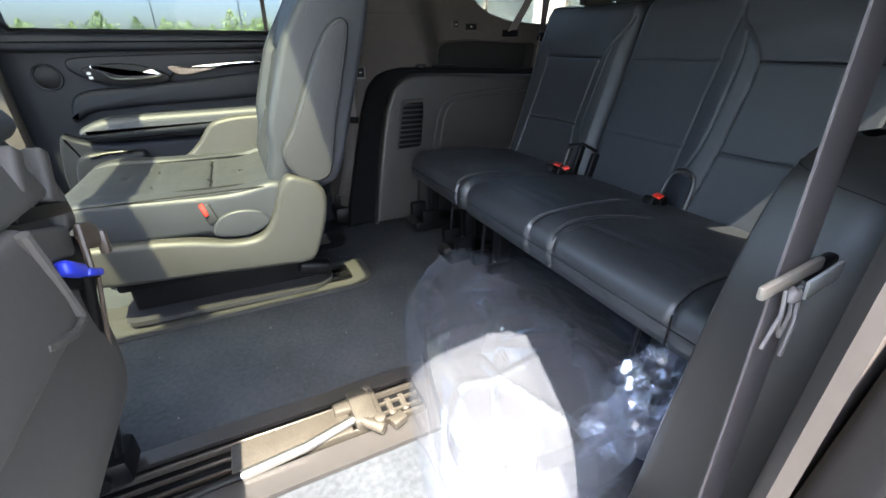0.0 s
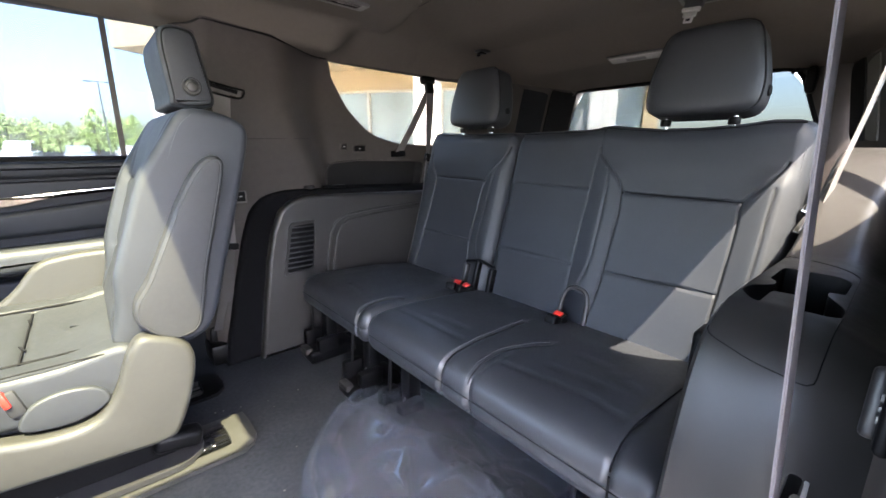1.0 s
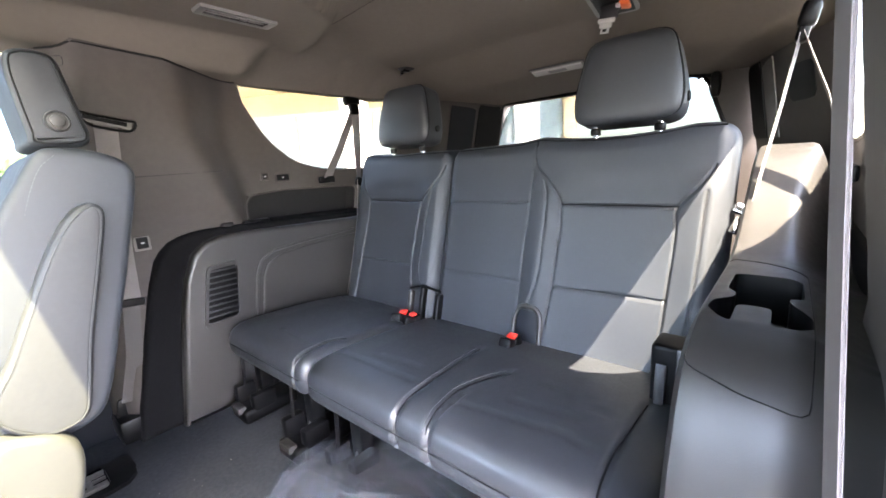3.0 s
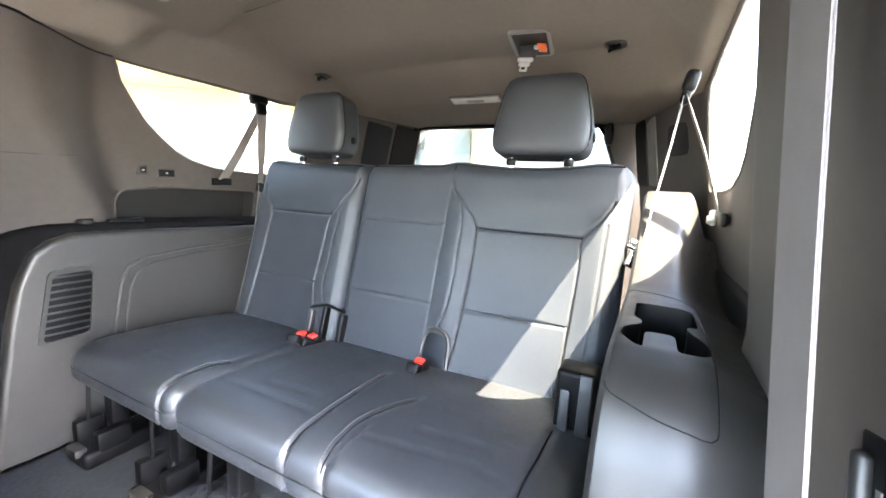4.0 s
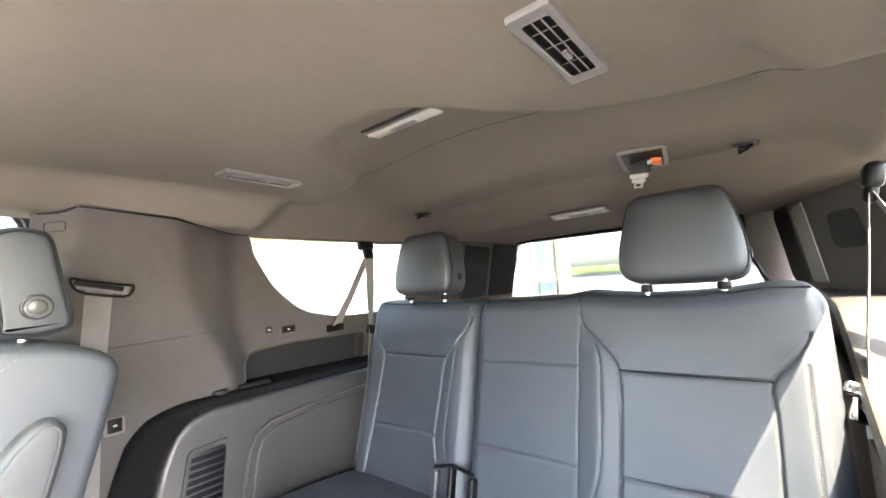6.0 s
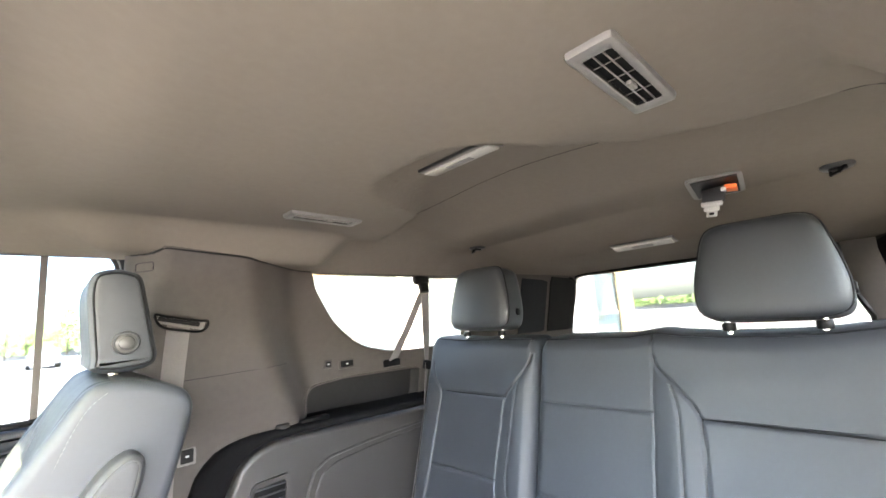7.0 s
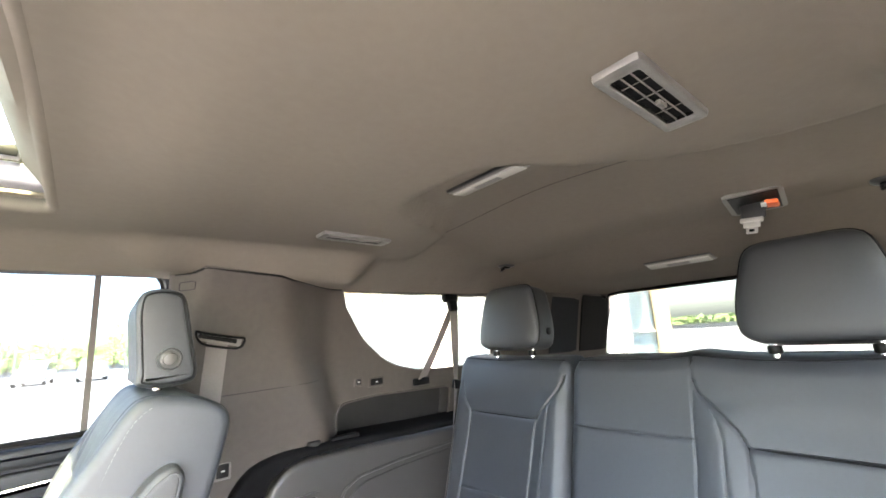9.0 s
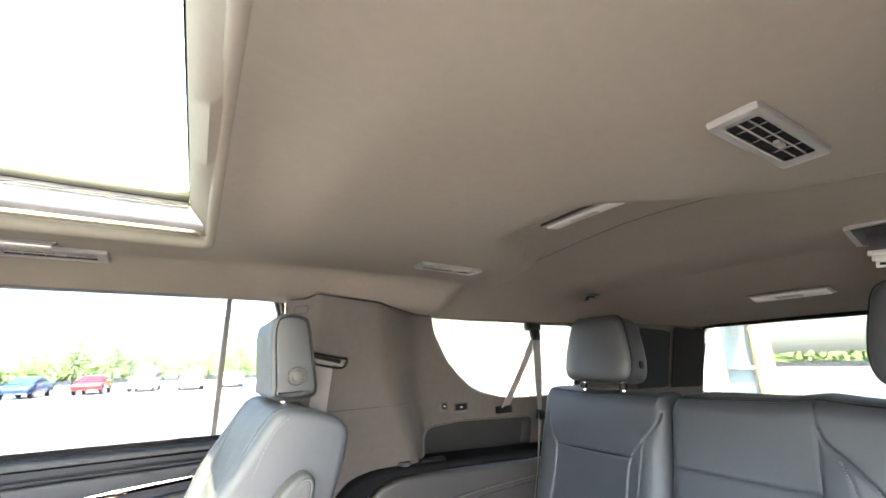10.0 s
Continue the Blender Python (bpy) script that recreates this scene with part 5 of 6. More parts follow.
# ---- ceiling fittings ----
def air_vent(x0, x1, y0, y1, label, turn=1):
    xc, yc = (x0 + x1) / 2, (y0 + y1) / 2
    zs = [roof_z(x, y) for x in (x0, x1) for y in (y0, y1)]
    z = sum(zs) / 4
    sy = math.degrees(math.atan2((zs[1] + zs[3] - zs[0] - zs[2]) / 2, y1 - y0))
    sx = math.degrees(math.atan2((zs[2] + zs[3] - zs[0] - zs[1]) / 2, x1 - x0))
    m = pose(xc, yc, z - 0.0078, sy, -sx, 0)
    v = thing("ceiling_vent", (xc, yc, z), label, "air vent", "ceiling vents")
    hx, hy = (x1 - x0) / 2, (y1 - y0) / 2
    n = 96
    rim = []
    for fx, fy, rad, z in ((1.0, 1.0, 0.007, 0.0078), (1.0, 1.0, 0.007, 0.0045), (0.985, 0.95, 0.006, 0.0005), (0.95, 0.88, 0.005, -0.0005), (0.80, 0.64, 0.004, 0.0005), (0.78, 0.60, 0.004, 0.0022)):
        rim.append([(x, y, z) for x, y in even(rounded([(-hx * fx, -hy * fy), (hx * fx, -hy * fy), (hx * fx, hy * fy), (-hx * fx, hy * fy)], rad), n)])
    fr = grow([q for lp in rim for q in lp], [(i * n + k, i * n + (k + 1) % n, (i + 1) * n + (k + 1) % n, (i + 1) * n + k) for i in range(5) for k in range(n)])
    bmesh.ops.transform(fr, matrix=m, verts=fr.verts)
    part("surround", fr, VENT_GREY, v)
    inner = [[(x, y, z) for x, y in even(rounded([(-hx * 0.785, -hy * 0.61), (hx * 0.785, -hy * 0.61), (hx * 0.785, hy * 0.61), (-hx * 0.785, hy * 0.61)], 0.004), n)] for z in (0.0018, 0.0066)]
    well = grow([q for lp in inner for q in lp], [(k, (k + 1) % n, n + (k + 1) % n, n + k) for k in range(n)])
    bmesh.ops.transform(well, matrix=m, verts=well.verts)
    part("well", well, BLACK, v, "dark vent well")
    part("backing", box(-hx * 0.77, hx * 0.77, -hy * 0.58, hy * 0.58, 0.0058, 0.0068, 0.001, 1, m), BLACK, v)
    for off, tilt in ((0.16, 0), (-0.24, 0)):
        sl = obox((0, hy * off, 0.0030), (hx * 1.54, 0.0012, 0.003), (tilt, 0, 0), 0.0004, 1)
        bmesh.ops.transform(sl, matrix=m, verts=sl.verts)
        part("slat", sl, TRIM_LIGHT, v)
    for k in (-0.50, -0.12, 0.40):
        part("crossbar", box(k * hx - 0.0007, k * hx + 0.0007, -hy * 0.59, hy * 0.59, 0.0034, 0.0046, 0.0003, 1, m), VENT_GREY, v)
    part("thumb_tab", box(hx * 0.06, hx * 0.26, -0.0042, 0.0028, -0.001, 0.005, 0.0018, 3, m), TRIM_LIGHT, v, "bright thumb tab")
    return v


air_vent(-0.577, -0.389, -0.396, -0.342, "grey ceiling air vent with a pale thumb tab")
air_vent(-0.572, -0.388, 0.338, 0.394, "grey ceiling air vent with a pale thumb tab")
air_vent(-1.42, -1.225, 0.568, 0.628, "grey air vent in the roof rail beside the sunroof")


def dome_lamp(name, x, y, dx, dy, label):
    z = roof_z(x, y)
    l = thing(name, (x, y, z), label, "ceiling lamp", "ceiling lamps")
    sl = math.degrees(math.atan2(roof_z(x + 0.02, y) - roof_z(x - 0.02, y), 0.04))
    m = pose(x, y, z - 0.001, 0, -sl, 0)
    part("bezel", box(-dx / 2, dx / 2, -dy / 2, dy / 2, -0.005, 0.004, 0.003, 2, m), TRIM_LIGHT, l)
    part("rim", box(-dx / 2 - 0.003, dx / 2 + 0.003, -dy / 2 - 0.003, dy / 2 + 0.003, -0.003, 0.004, 0.0025, 2, m), VENT_DARK, l, "dark rim")
    part("lens", box(-dx / 2 + 0.006, dx / 2 - 0.006, -dy / 2 + 0.006, dy / 2 - 0.006, -0.009, -0.002, 0.002, 2, m), LAMP_LENS, l, "milky lens")
    part("switch", box(-dx * 0.18, dx * 0.18, -dy * 0.17, dy * 0.17, -0.0105, -0.006, 0.001, 1, m), VENT_GREY, l)
    return l


dome_lamp("dome_lamp", -0.392, -0.015, 0.045, 0.185, "unlit ceiling lamp with a milky lens")
dome_lamp("rear_lamp", 0.485, -0.013, 0.05, 0.20, "unlit slim ceiling lamp over the cargo area")
dome_lamp("rail_lamp", -1.355, 0.545, 0.10, 0.022, "pale slim lamp beside the sunroof")

cb = thing("ceiling_belt_anchor", (0.17, -0.31, 1.13), "black centre belt stowed in the headliner with an orange tag", "belt anchor")
zc = roof_z(0.17, -0.31)
mc = pose(0.164, -0.31, zc - 0.008, 0, 4, 8)
ringc = flat_ring(rounded([(-0.082, -0.054), (0.082, -0.054), (0.082, 0.054), (-0.082, 0.054)], 0.020), rounded([(-0.067, -0.041), (0.067, -0.041), (0.067, 0.041), (-0.067, 0.041)], 0.014), 0, 0.010)
bmesh.ops.transform(ringc, matrix=mc @ pose(0, 0, 0.002, 90, 0, 0), verts=ringc.verts)
part("bezel", ringc, TRIM_LIGHT, cb)
part("pocket", box(-0.070, 0.070, -0.044, 0.044, 0.001, 0.008, 0.001, 1, mc), BLACK, cb)
tg = part("tag", obox((0.168, -0.338, zc - 0.014), (0.040, 0.024, 0.010), (8, 4, 8), 0.003), ORANGE, cb, "orange warning tag")
part("tag_stripe", obox((0.152, -0.326, zc - 0.017), (0.012, 0.010, 0.008), (8, 4, 8), 0.001), LABEL_GREY, tg)
part("webbing_stub", joined(obox((0.160, -0.304, zc - 0.022), (0.010, 0.046, 0.040), (6, 15, 0), 0.003), obox((0.166, -0.304, zc - 0.014), (0.016, 0.050, 0.012), (6, 15, 0), 0.003)), VENT_DARK, cb, "folded black webbing")
tg = part("tongue", joined(obox((0.154, -0.298, zc - 0.045), (0.008, 0.044, 0.012), (6, 15, 0), 0.003), obox((0.151, -0.297, zc - 0.056), (0.005, 0.032, 0.014), (6, 15, 0), 0.002), obox((0.148, -0.296, zc - 0.069), (0.004, 0.022, 0.016), (6, 15, 0), 0.002)), SATIN, cb, "bright belt tongue")
part("slot", obox((0.1455, -0.296, zc - 0.069), (0.0015, 0.010, 0.006), (6, 15, 0), 0.0004), BLACK, tg)


def coat_hook(y):
    z = roof_z(0.235, y)
    h = thing("coat_hook", (0.235, y, z), "small dark folding coat hook on the headliner", "hook", "coat hooks")
    part("base", superbox((0.235, y, z + 0.004), (0.062, 0.058, 0.026), 3, 14), VENT_DARK, h)
    part("slot", superbox((0.228, y, z - 0.010), (0.036, 0.030, 0.006), 4, 10), BLACK, h)
    part("loop", tube([(0.215, y - 0.012, z - 0.006), (0.205, y, z - 0.020), (0.215, y + 0.012, z - 0.022), (0.235, y + 0.012, z - 0.010)], 0.0035, 7), BLACK, h)


coat_hook(0.505)
coat_hook(-0.515)

# ---- belts ----
belt = thing("seat_belt", (0.095, 0.69, 0.6), "grey third-row seat belt hanging from the window's top", "seat belt", "seat belts")
part("guide", joined(obox((0.095, 0.690, 1.008), (0.075, 0.03, 0.035), (-12, 0, 0), 0.012, 3), obox((0.095, 0.678, 0.978), (0.045, 0.022, 0.045), (-12, 0, 0), 0.009, 3)), BLACK, belt, "black belt guide")
part("webbing", ribbon([(0.100, 0.678, 0.965), (0.088, 0.672, 0.82), (0.070, 0.660, 0.69), (0.025, 0.640, 0.54), (-0.03, 0.622, 0.40), (-0.085, 0.608, 0.26)], [(0.9, 0.1, 0.3), (0.88, 0.2, 0.3), (0.75, 0.5, 0.2), (0.66, 0.72, 0.1), (0.66, 0.72, 0.1), (0.66, 0.72, 0.1)], 0.042, 0.0016), WEB, belt)
part("lower_webbing", ribbon([(0.095, 0.684, 0.965), (0.045, 0.735, 0.82), (-0.010, 0.764, 0.708)], (0.9, 0.1, 0.4), 0.046, 0.0016), WEB, belt)
part("anchor", obox((-0.13, 0.604, 0.235), (0.045, 0.012, 0.06), (0, 15, 0), 0.005), BLACK, belt)
part("tongue", obox((0.072, 0.655, 0.690), (0.045, 0.014, 0.034), (0, 15, 0), 0.005), BLACK, belt)
part("outlet", obox((-0.012, 0.764, 0.706), (0.075, 0.012, 0.028), (0, 0, 0), 0.005), BLACK, belt)
belt = thing("seat_belt", (0.107, -0.69, 0.6), "grey third-row seat belt clipped above the cup holders", "seat belt", "seat belts")
part("guide", joined(obox((0.122, -0.694, 0.982), (0.05, 0.03, 0.05), (12, 0, 0), 0.012, 3), obox((0.122, -0.688, 0.955), (0.040, 0.02, 0.045), (12, 0, 0), 0.009, 3)), BLACK, belt, "black belt guide")
part("webbing", ribbon([(0.120, -0.684, 0.945), (0.088, -0.666, 0.81), (0.060, -0.649, 0.70), (0.035, -0.638, 0.61), (0.012, -0.632, 0.572)], (0.9, -0.1, 0.3), 0.040, 0.0016), WEB, belt)
part("lower_webbing", ribbon([(0.122, -0.690, 0.950), (0.075, -0.735, 0.825), (0.018, -0.772, 0.690)], (0.9, 0.1, 0.3), 0.040, 0.0016), WEB, belt)
part("tongue", joined(obox((0.030, -0.634, 0.610), (0.018, 0.056, 0.020), (25, 15, 20), 0.004), obox((0.006, -0.622, 0.585), (0.010, 0.026, 0.040), (25, 35, 20), 0.003), tube([(0.02, -0.624, 0.60), (0.0, -0.616, 0.585), (0.01, -0.620, 0.57), (0.025, -0.626, 0.575)], 0.003, 6)), CHROME, belt, "chrome belt tongue with a loose tie")
part("anchor", obox((0.016, -0.778, 0.686), (0.06, 0.012, 0.030), (0, 0, 0), 0.006), BLACK, belt, "black belt outlet")
part("clip", joined(obox((0.128, -0.772, 0.684), (0.026, 0.014, 0.036), (0, 0, 0), 0.005), cyl((0.115, -0.774, 0.680), (0.115, -0.760, 0.680), 0.009, 14)), SATIN, belt, "bright belt clip on the trim")
nb = thing("seat_belt", (-0.735, -0.73, 0.2), "grey belt strap with tied tongue hanging by the near pillar", "seat belt", "seat belts")
part("webbing", ribbon([(-0.709, -0.689, 1.06), (-0.726, -0.706, 0.85), (-0.738, -0.717, 0.70), (-0.754, -0.733, 0.50), (-0.772, -0.751, 0.26), (-0.785, -0.766, 0.02)], (1, 0.06, 0), 0.048, 0.002), WEB_MAUVE, nb)
part("selvedge", stitches([(x - 0.0240, y - 0.0016, z) for x, y, z in ((-0.709, -0.689, 1.06), (-0.726, -0.706, 0.85), (-0.738, -0.717, 0.70), (-0.754, -0.733, 0.50), (-0.772, -0.751, 0.26))], 0.0010, 0.0005, 0.0005), WEB_PALE, nb, "pale woven belt edge")
tg = part("tongue", obox((-0.772, -0.741, 0.5025), (0.074, 0.006, 0.012), (0, -7, 0), 0.0028), BEIGE, nb, "pale belt tongue")
part("tongue_grip", obox((-0.722, -0.737, 0.4975), (0.036, 0.010, 0.014), (0, -12, 0), 0.004), BLACK, tg)
part("tongue_plate", obox((-0.722, -0.743, 0.489), (0.046, 0.003, 0.018), (0, -12, 0), 0.001), SATIN, tg, "bright tongue plate")
part("tie", joined(tube([(-0.777, -0.743, 0.494), (-0.774, -0.745, 0.472), (-0.786, -0.746, 0.445)], 0.0016, 6), tube([(-0.768, -0.743, 0.494), (-0.760, -0.745, 0.470), (-0.766, -0.746, 0.450), (-0.776, -0.745, 0.470)], 0.0016, 6), tube([(-0.757, -0.743, 0.492), (-0.753, -0.747, 0.46), (-0.758, -0.749, 0.43)], 0.0018, 6), superbox((-0.768, -0.745, 0.488), (0.014, 0.009, 0.012), 2.6, 8)), WEB, tg, "knotted strap end")
fb = thing("seat_belt", (-0.75, 0.78, 0.1), "dark second-row seat belt running down the pillar", "seat belt", "seat belts")
run = [(x, side_y(x, z, 1) - 0.007, z) for x, z in ((-0.728, 0.893), (-0.732, 0.80), (-0.736, 0.68), (-0.740, 0.55), (-0.745, 0.42))]
part("webbing", ribbon(run, (1, 0, 0.1), 0.048, 0.002), WEB, fb)
low = [(x, side_y(x, z, 1) - 0.006, z) for x, z in ((-0.746, 0.41), (-0.765, 0.26), (-0.795, 0.12))]
part("lower_webbing", ribbon(low, (1, 0, 0.1), 0.040, 0.002), WEB_DARK, fb)
part("clip", obox((-0.742, side_y(-0.742, 0.42, 1) - 0.012, 0.415), (0.056, 0.012, 0.022), (0, 6, 0), 0.004), BLACK, fb)
yg = side_y(-0.725, 0.895, 1)
part("guide", obox((-0.722, yg - 0.003, 0.898), (0.100, 0.008, 0.022), (0, 13, 0), 0.0038, 4), TRIM_LIGHT, fb, "pale belt guide plate")
part("guide_rim", tube([(-0.722 + 0.055 * math.copysign(abs(math.cos(a)) ** 0.35, math.cos(a)), side_y(-0.722, 0.9, 1) - 0.010, 0.898 - 0.20 * 0.055 * math.copysign(abs(math.cos(a)) ** 0.35, math.cos(a)) + 0.014 * math.sin(a) + 0.006 * math.cos(2 * a)) for a in np.linspace(0, math.tau, 44, endpoint=False)], 0.0034, 7, closed=True), BLACK, fb, "black rim of the belt guide")
part("slot", obox((-0.728, yg - 0.0085, 0.8995), (0.088, 0.004, 0.011), (0, 13, 0), 0.0019, 3), BLACK, fb)
part("anchor", obox((-0.808, 0.750, 0.095), (0.036, 0.016, 0.06), (0, 10, 0), 0.008), BLACK, fb)


# ---- small fittings on the side trim ----
def switch(x, z, sign, w, h, label, mat=BLACK):
    y = sign * side_y(x, z, sign)
    s = thing("switch", (x, y, z), label, "switch", "trim switches")
    a, b = sorted((y - sign * 0.004, y + sign * 0.004))
    part("bezel", box(x - w / 2, x + w / 2, a, b, z - h / 2, z + h / 2, 0.003, 2), PILLAR if w > 0.045 or w < 0.035 else TRIM_LIGHT, s)
    a, b = sorted((y - sign * 0.007, y))
    part("rocker", box(x - w / 2 + 0.006, x + w / 2 - 0.006, a, b, z - h / 2 + 0.006, z + h / 2 - 0.006, 0.002, 2), mat, s)
    part("symbol", box(x - 0.004, x + 0.004, *sorted((y - sign * 0.0076, y - sign * 0.006)), z - 0.002, z + 0.002, 0), LABEL_GREY, s)
    return s


switch(-0.690, 0.575, 1, 0.040, 0.044, "square seat-fold switch on the far pillar")
switch(-0.202, 0.728, 1, 0.060, 0.034, "black rocker switch below the quarter window")
switch(-0.272, 0.735, 1, 0.030, 0.030, "small black socket cover below the quarter window")
bd = thing("airbag_badge", (-0.797, side_y(-0.797, 1.03, 1), 1.03), "small embossed square badge on the pillar top", "badge")
part("rim", tube([(x, side_y(x, z, 1) - 0.0006, z) for x, z in even(rounded([(-0.812, 1.020), (-0.784, 1.020), (-0.784, 1.040), (-0.812, 1.040)], 0.004), 40)], 0.0009, 5, closed=True), DARKENED_TRIM, bd)
lv = thing("fold_lever", (-0.71, -0.765, 0.594), "black lever in a bezel on the near pillar", "lever")
yl = -side_y(-0.718, 0.588)
part("bezel", obox((-0.718, yl + 0.001, 0.588), (0.030, 0.008, 0.062), (0, 16, 0), 0.0035, 3), BLACK, lv)
part("lever", obox((-0.716, yl + 0.0075, 0.585), (0.010, 0.010, 0.046), (0, 16, 0), 0.004, 3), VENT_DARK, lv, "satin black lever")
part("symbol", joined(obox((-0.727, yl + 0.0058, 0.594), (0.005, 0.001, 0.004), (0, 16, 0), 0), obox((-0.728, yl + 0.0058, 0.587), (0.006, 0.001, 0.003), (0, 16, 0), 0), obox((-0.729, yl + 0.0058, 0.580), (0.003, 0.001, 0.004), (0, 16, 0), 0)), VENT_GREY, lv)
tray = thing("side_tray", (-0.15, 0.76, 0.57), "recessed tray under the quarter window, its lining darkened for shade", "tray")
tl = even(TRAY, 90)
tc = tl.mean(0)
rings = [[(x, side_y(x, z, 1) + 0.002, z) for x, z in tl], [(x, side_y(x, z, 1) + 0.030, z) for x, z in tl * 0.985 + tc * 0.015], [(x, side_y(x, z, 1) + 0.042, z) for x, z in tl * 0.94 + tc * 0.06]]
# Lining darker than the wall trim: pocket shade put into its colour.
part("recess", grow([v for lp in rings for v in lp], [(i * 90 + k, i * 90 + (k + 1) % 90, (i + 1) * 90 + (k + 1) % 90, (i + 1) * 90 + k) for i in range(2) for k in range(90)] + [tuple(range(180, 270))]), PLASTIC_DARK, tray)
part("lip", tube([(x, side_y(x, z, 1) - 0.001, z) for x, z in tl], 0.0035, 6, closed=True), PILLAR, tray)
part("cap", cyl((-0.455, 0.70, 0.582), (-0.455, 0.70, 0.598), 0.022, 20, 0.005), PLASTIC_DARK, tray)
part("clip", box(-0.40, -0.31, 0.690, 0.715, 0.580, 0.594, 0.004), BLACK, tray)
for sign, x, nm in ((-1, 0.545, "near"), (1, 0.37, "far")):
    sp = thing("pillar_speaker", (x, sign * side_y(x, 0.905, sign), 0.905), "dark speaker grille in the rear pillar trim", "speaker", "pillar speakers")
    part("grille", sheet(rounded([(x - 0.055, 0.855), (x + 0.055, 0.855), (x + 0.045, 0.955), (x - 0.050, 0.955)], 0.02), [], lambda a, z: (a, sign * (side_y(a, z, sign) - 0.003), z), 0.02, (0, sign * 0.002, 0)), BLACK, sp)
for sign in (1, -1):
    hg = thing("gate_bumper", (0.775, sign * 0.455, 0.96), "black rubber tailgate buffer by the rear window", "buffer", "tailgate buffers")
    part("block", superbox((0.775, sign * 0.462, 0.955), (0.04, 0.03, 0.085), 4, 12), BLACK, hg)
    part("arm", tube([(0.77, sign * 0.45, 0.985), (0.765, sign * 0.42, 0.99), (0.77, sign * 0.41, 0.98)], 0.006, 7), BLACK, hg)

# ---- clear bag with a mat on the floor ----
bag = thing("plastic_bag", (-0.66, -0.2, 0.0), "clear crumpled plastic bag round a grey floor mat", "plastic bag")


def clear_film(name, crease, plain):
    """Thin clear film: see-through, with sharp glints along its creases and a faint haze."""
    m = bpy.data.materials.new(name)
    m.use_nodes = True
    n, l = m.node_tree.nodes, m.node_tree.links
    n.remove(n["Principled BSDF"])
    co, wob, mix = n.new("ShaderNodeTexCoord"), n.new("ShaderNodeTexNoise"), n.new("ShaderNodeMix")
    wob.inputs["Scale"].default_value, wob.inputs["Detail"].default_value = 6, 3
    mix.data_type = "VECTOR"
    mix.inputs["Factor"].default_value = 0.14
    l.new(co.outputs["Object"], wob.inputs["Vector"])
    l.new(co.outputs["Object"], mix.inputs["A"])
    l.new(wob.outputs["Color"], mix.inputs["B"])
    last = None
    for size, turn, squash, dist in ((7.0, 25, 0.22, 0.0036), (19.0, -40, 0.18, 0.0016), (55.0, 65, 0.25, 0.0004)):
        mp, vo, bp = n.new("ShaderNodeMapping"), n.new("ShaderNodeTexNoise"), n.new("ShaderNodeBump")
        mp.inputs["Rotation"].default_value = (0, 0, radians(turn))
        mp.inputs["Scale"].default_value = (1, squash, 0.3)
        vo.noise_type = "RIDGED_MULTIFRACTAL"
        vo.inputs["Scale"].default_value, vo.inputs["Detail"].default_value = size, 1.5
        l.new(mix.outputs["Result"], mp.inputs["Vector"])
        l.new(mp.outputs[0], vo.inputs["Vector"])
        bp.inputs["Strength"].default_value, bp.inputs["Distance"].default_value = 0.8, dist
        l.new(vo.outputs["Fac"], bp.inputs["Height"])
        if last:
            l.new(last.outputs[0], bp.inputs["Normal"])
        last = bp
    gl, df, tr = n.new("ShaderNodeBsdfGlossy"), n.new("ShaderNodeBsdfDiffuse"), n.new("ShaderNodeBsdfTransparent")
    gl.inputs["Color"].default_value, gl.inputs["Roughness"].default_value = (0.90, 0.93, 1.0, 1), 0.08
    df.inputs["Color"].default_value = (0.72, 0.78, 0.94, 1)
    tr.inputs[0].default_value = (0.94, 0.95, 0.97, 1)
    l.new(last.outputs[0], gl.inputs["Normal"])
    haze, mx = n.new("ShaderNodeMixShader"), n.new("ShaderNodeMixShader")
    mx.inputs[0].default_value = crease
    haze.inputs[0].default_value = 0.048
    sheen, soft = n.new("ShaderNodeMixShader"), n.new("ShaderNodeBsdfGlossy")
    soft.inputs["Color"].default_value, soft.inputs["Roughness"].default_value = (0.80, 0.87, 1.0, 1), 0.13
    sheen.inputs[0].default_value = plain
    l.new(tr.outputs[0], haze.inputs[1])
    l.new(df.outputs[0], haze.inputs[2])
    l.new(haze.outputs[0], sheen.inputs[1])
    l.new(soft.outputs[0], sheen.inputs[2])
    l.new(sheen.outputs[0], mx.inputs[1])
    l.new(gl.outputs[0], mx.inputs[2])
    l.new(mx.outputs[0], n["Material Output"].inputs[0])
    return m


FILM = clear_film("clear_film", 0.11, 0.17)
FILM_THIN = clear_film("gathered_clear_film", 0.10, 0.10)
BAG_OUT = spline([(-0.40, 0.165), (-0.52, 0.205), (-0.67, 0.165), (-0.80, 0.03), (-0.87, -0.16), (-0.935, -0.36), (-0.955, -0.52), (-0.86, -0.585), (-0.70, -0.60), (-0.56, -0.585), (-0.40, -0.56), (-0.33, -0.40), (-0.32, -0.15), (-0.34, 0.05)], 260, closed=True)


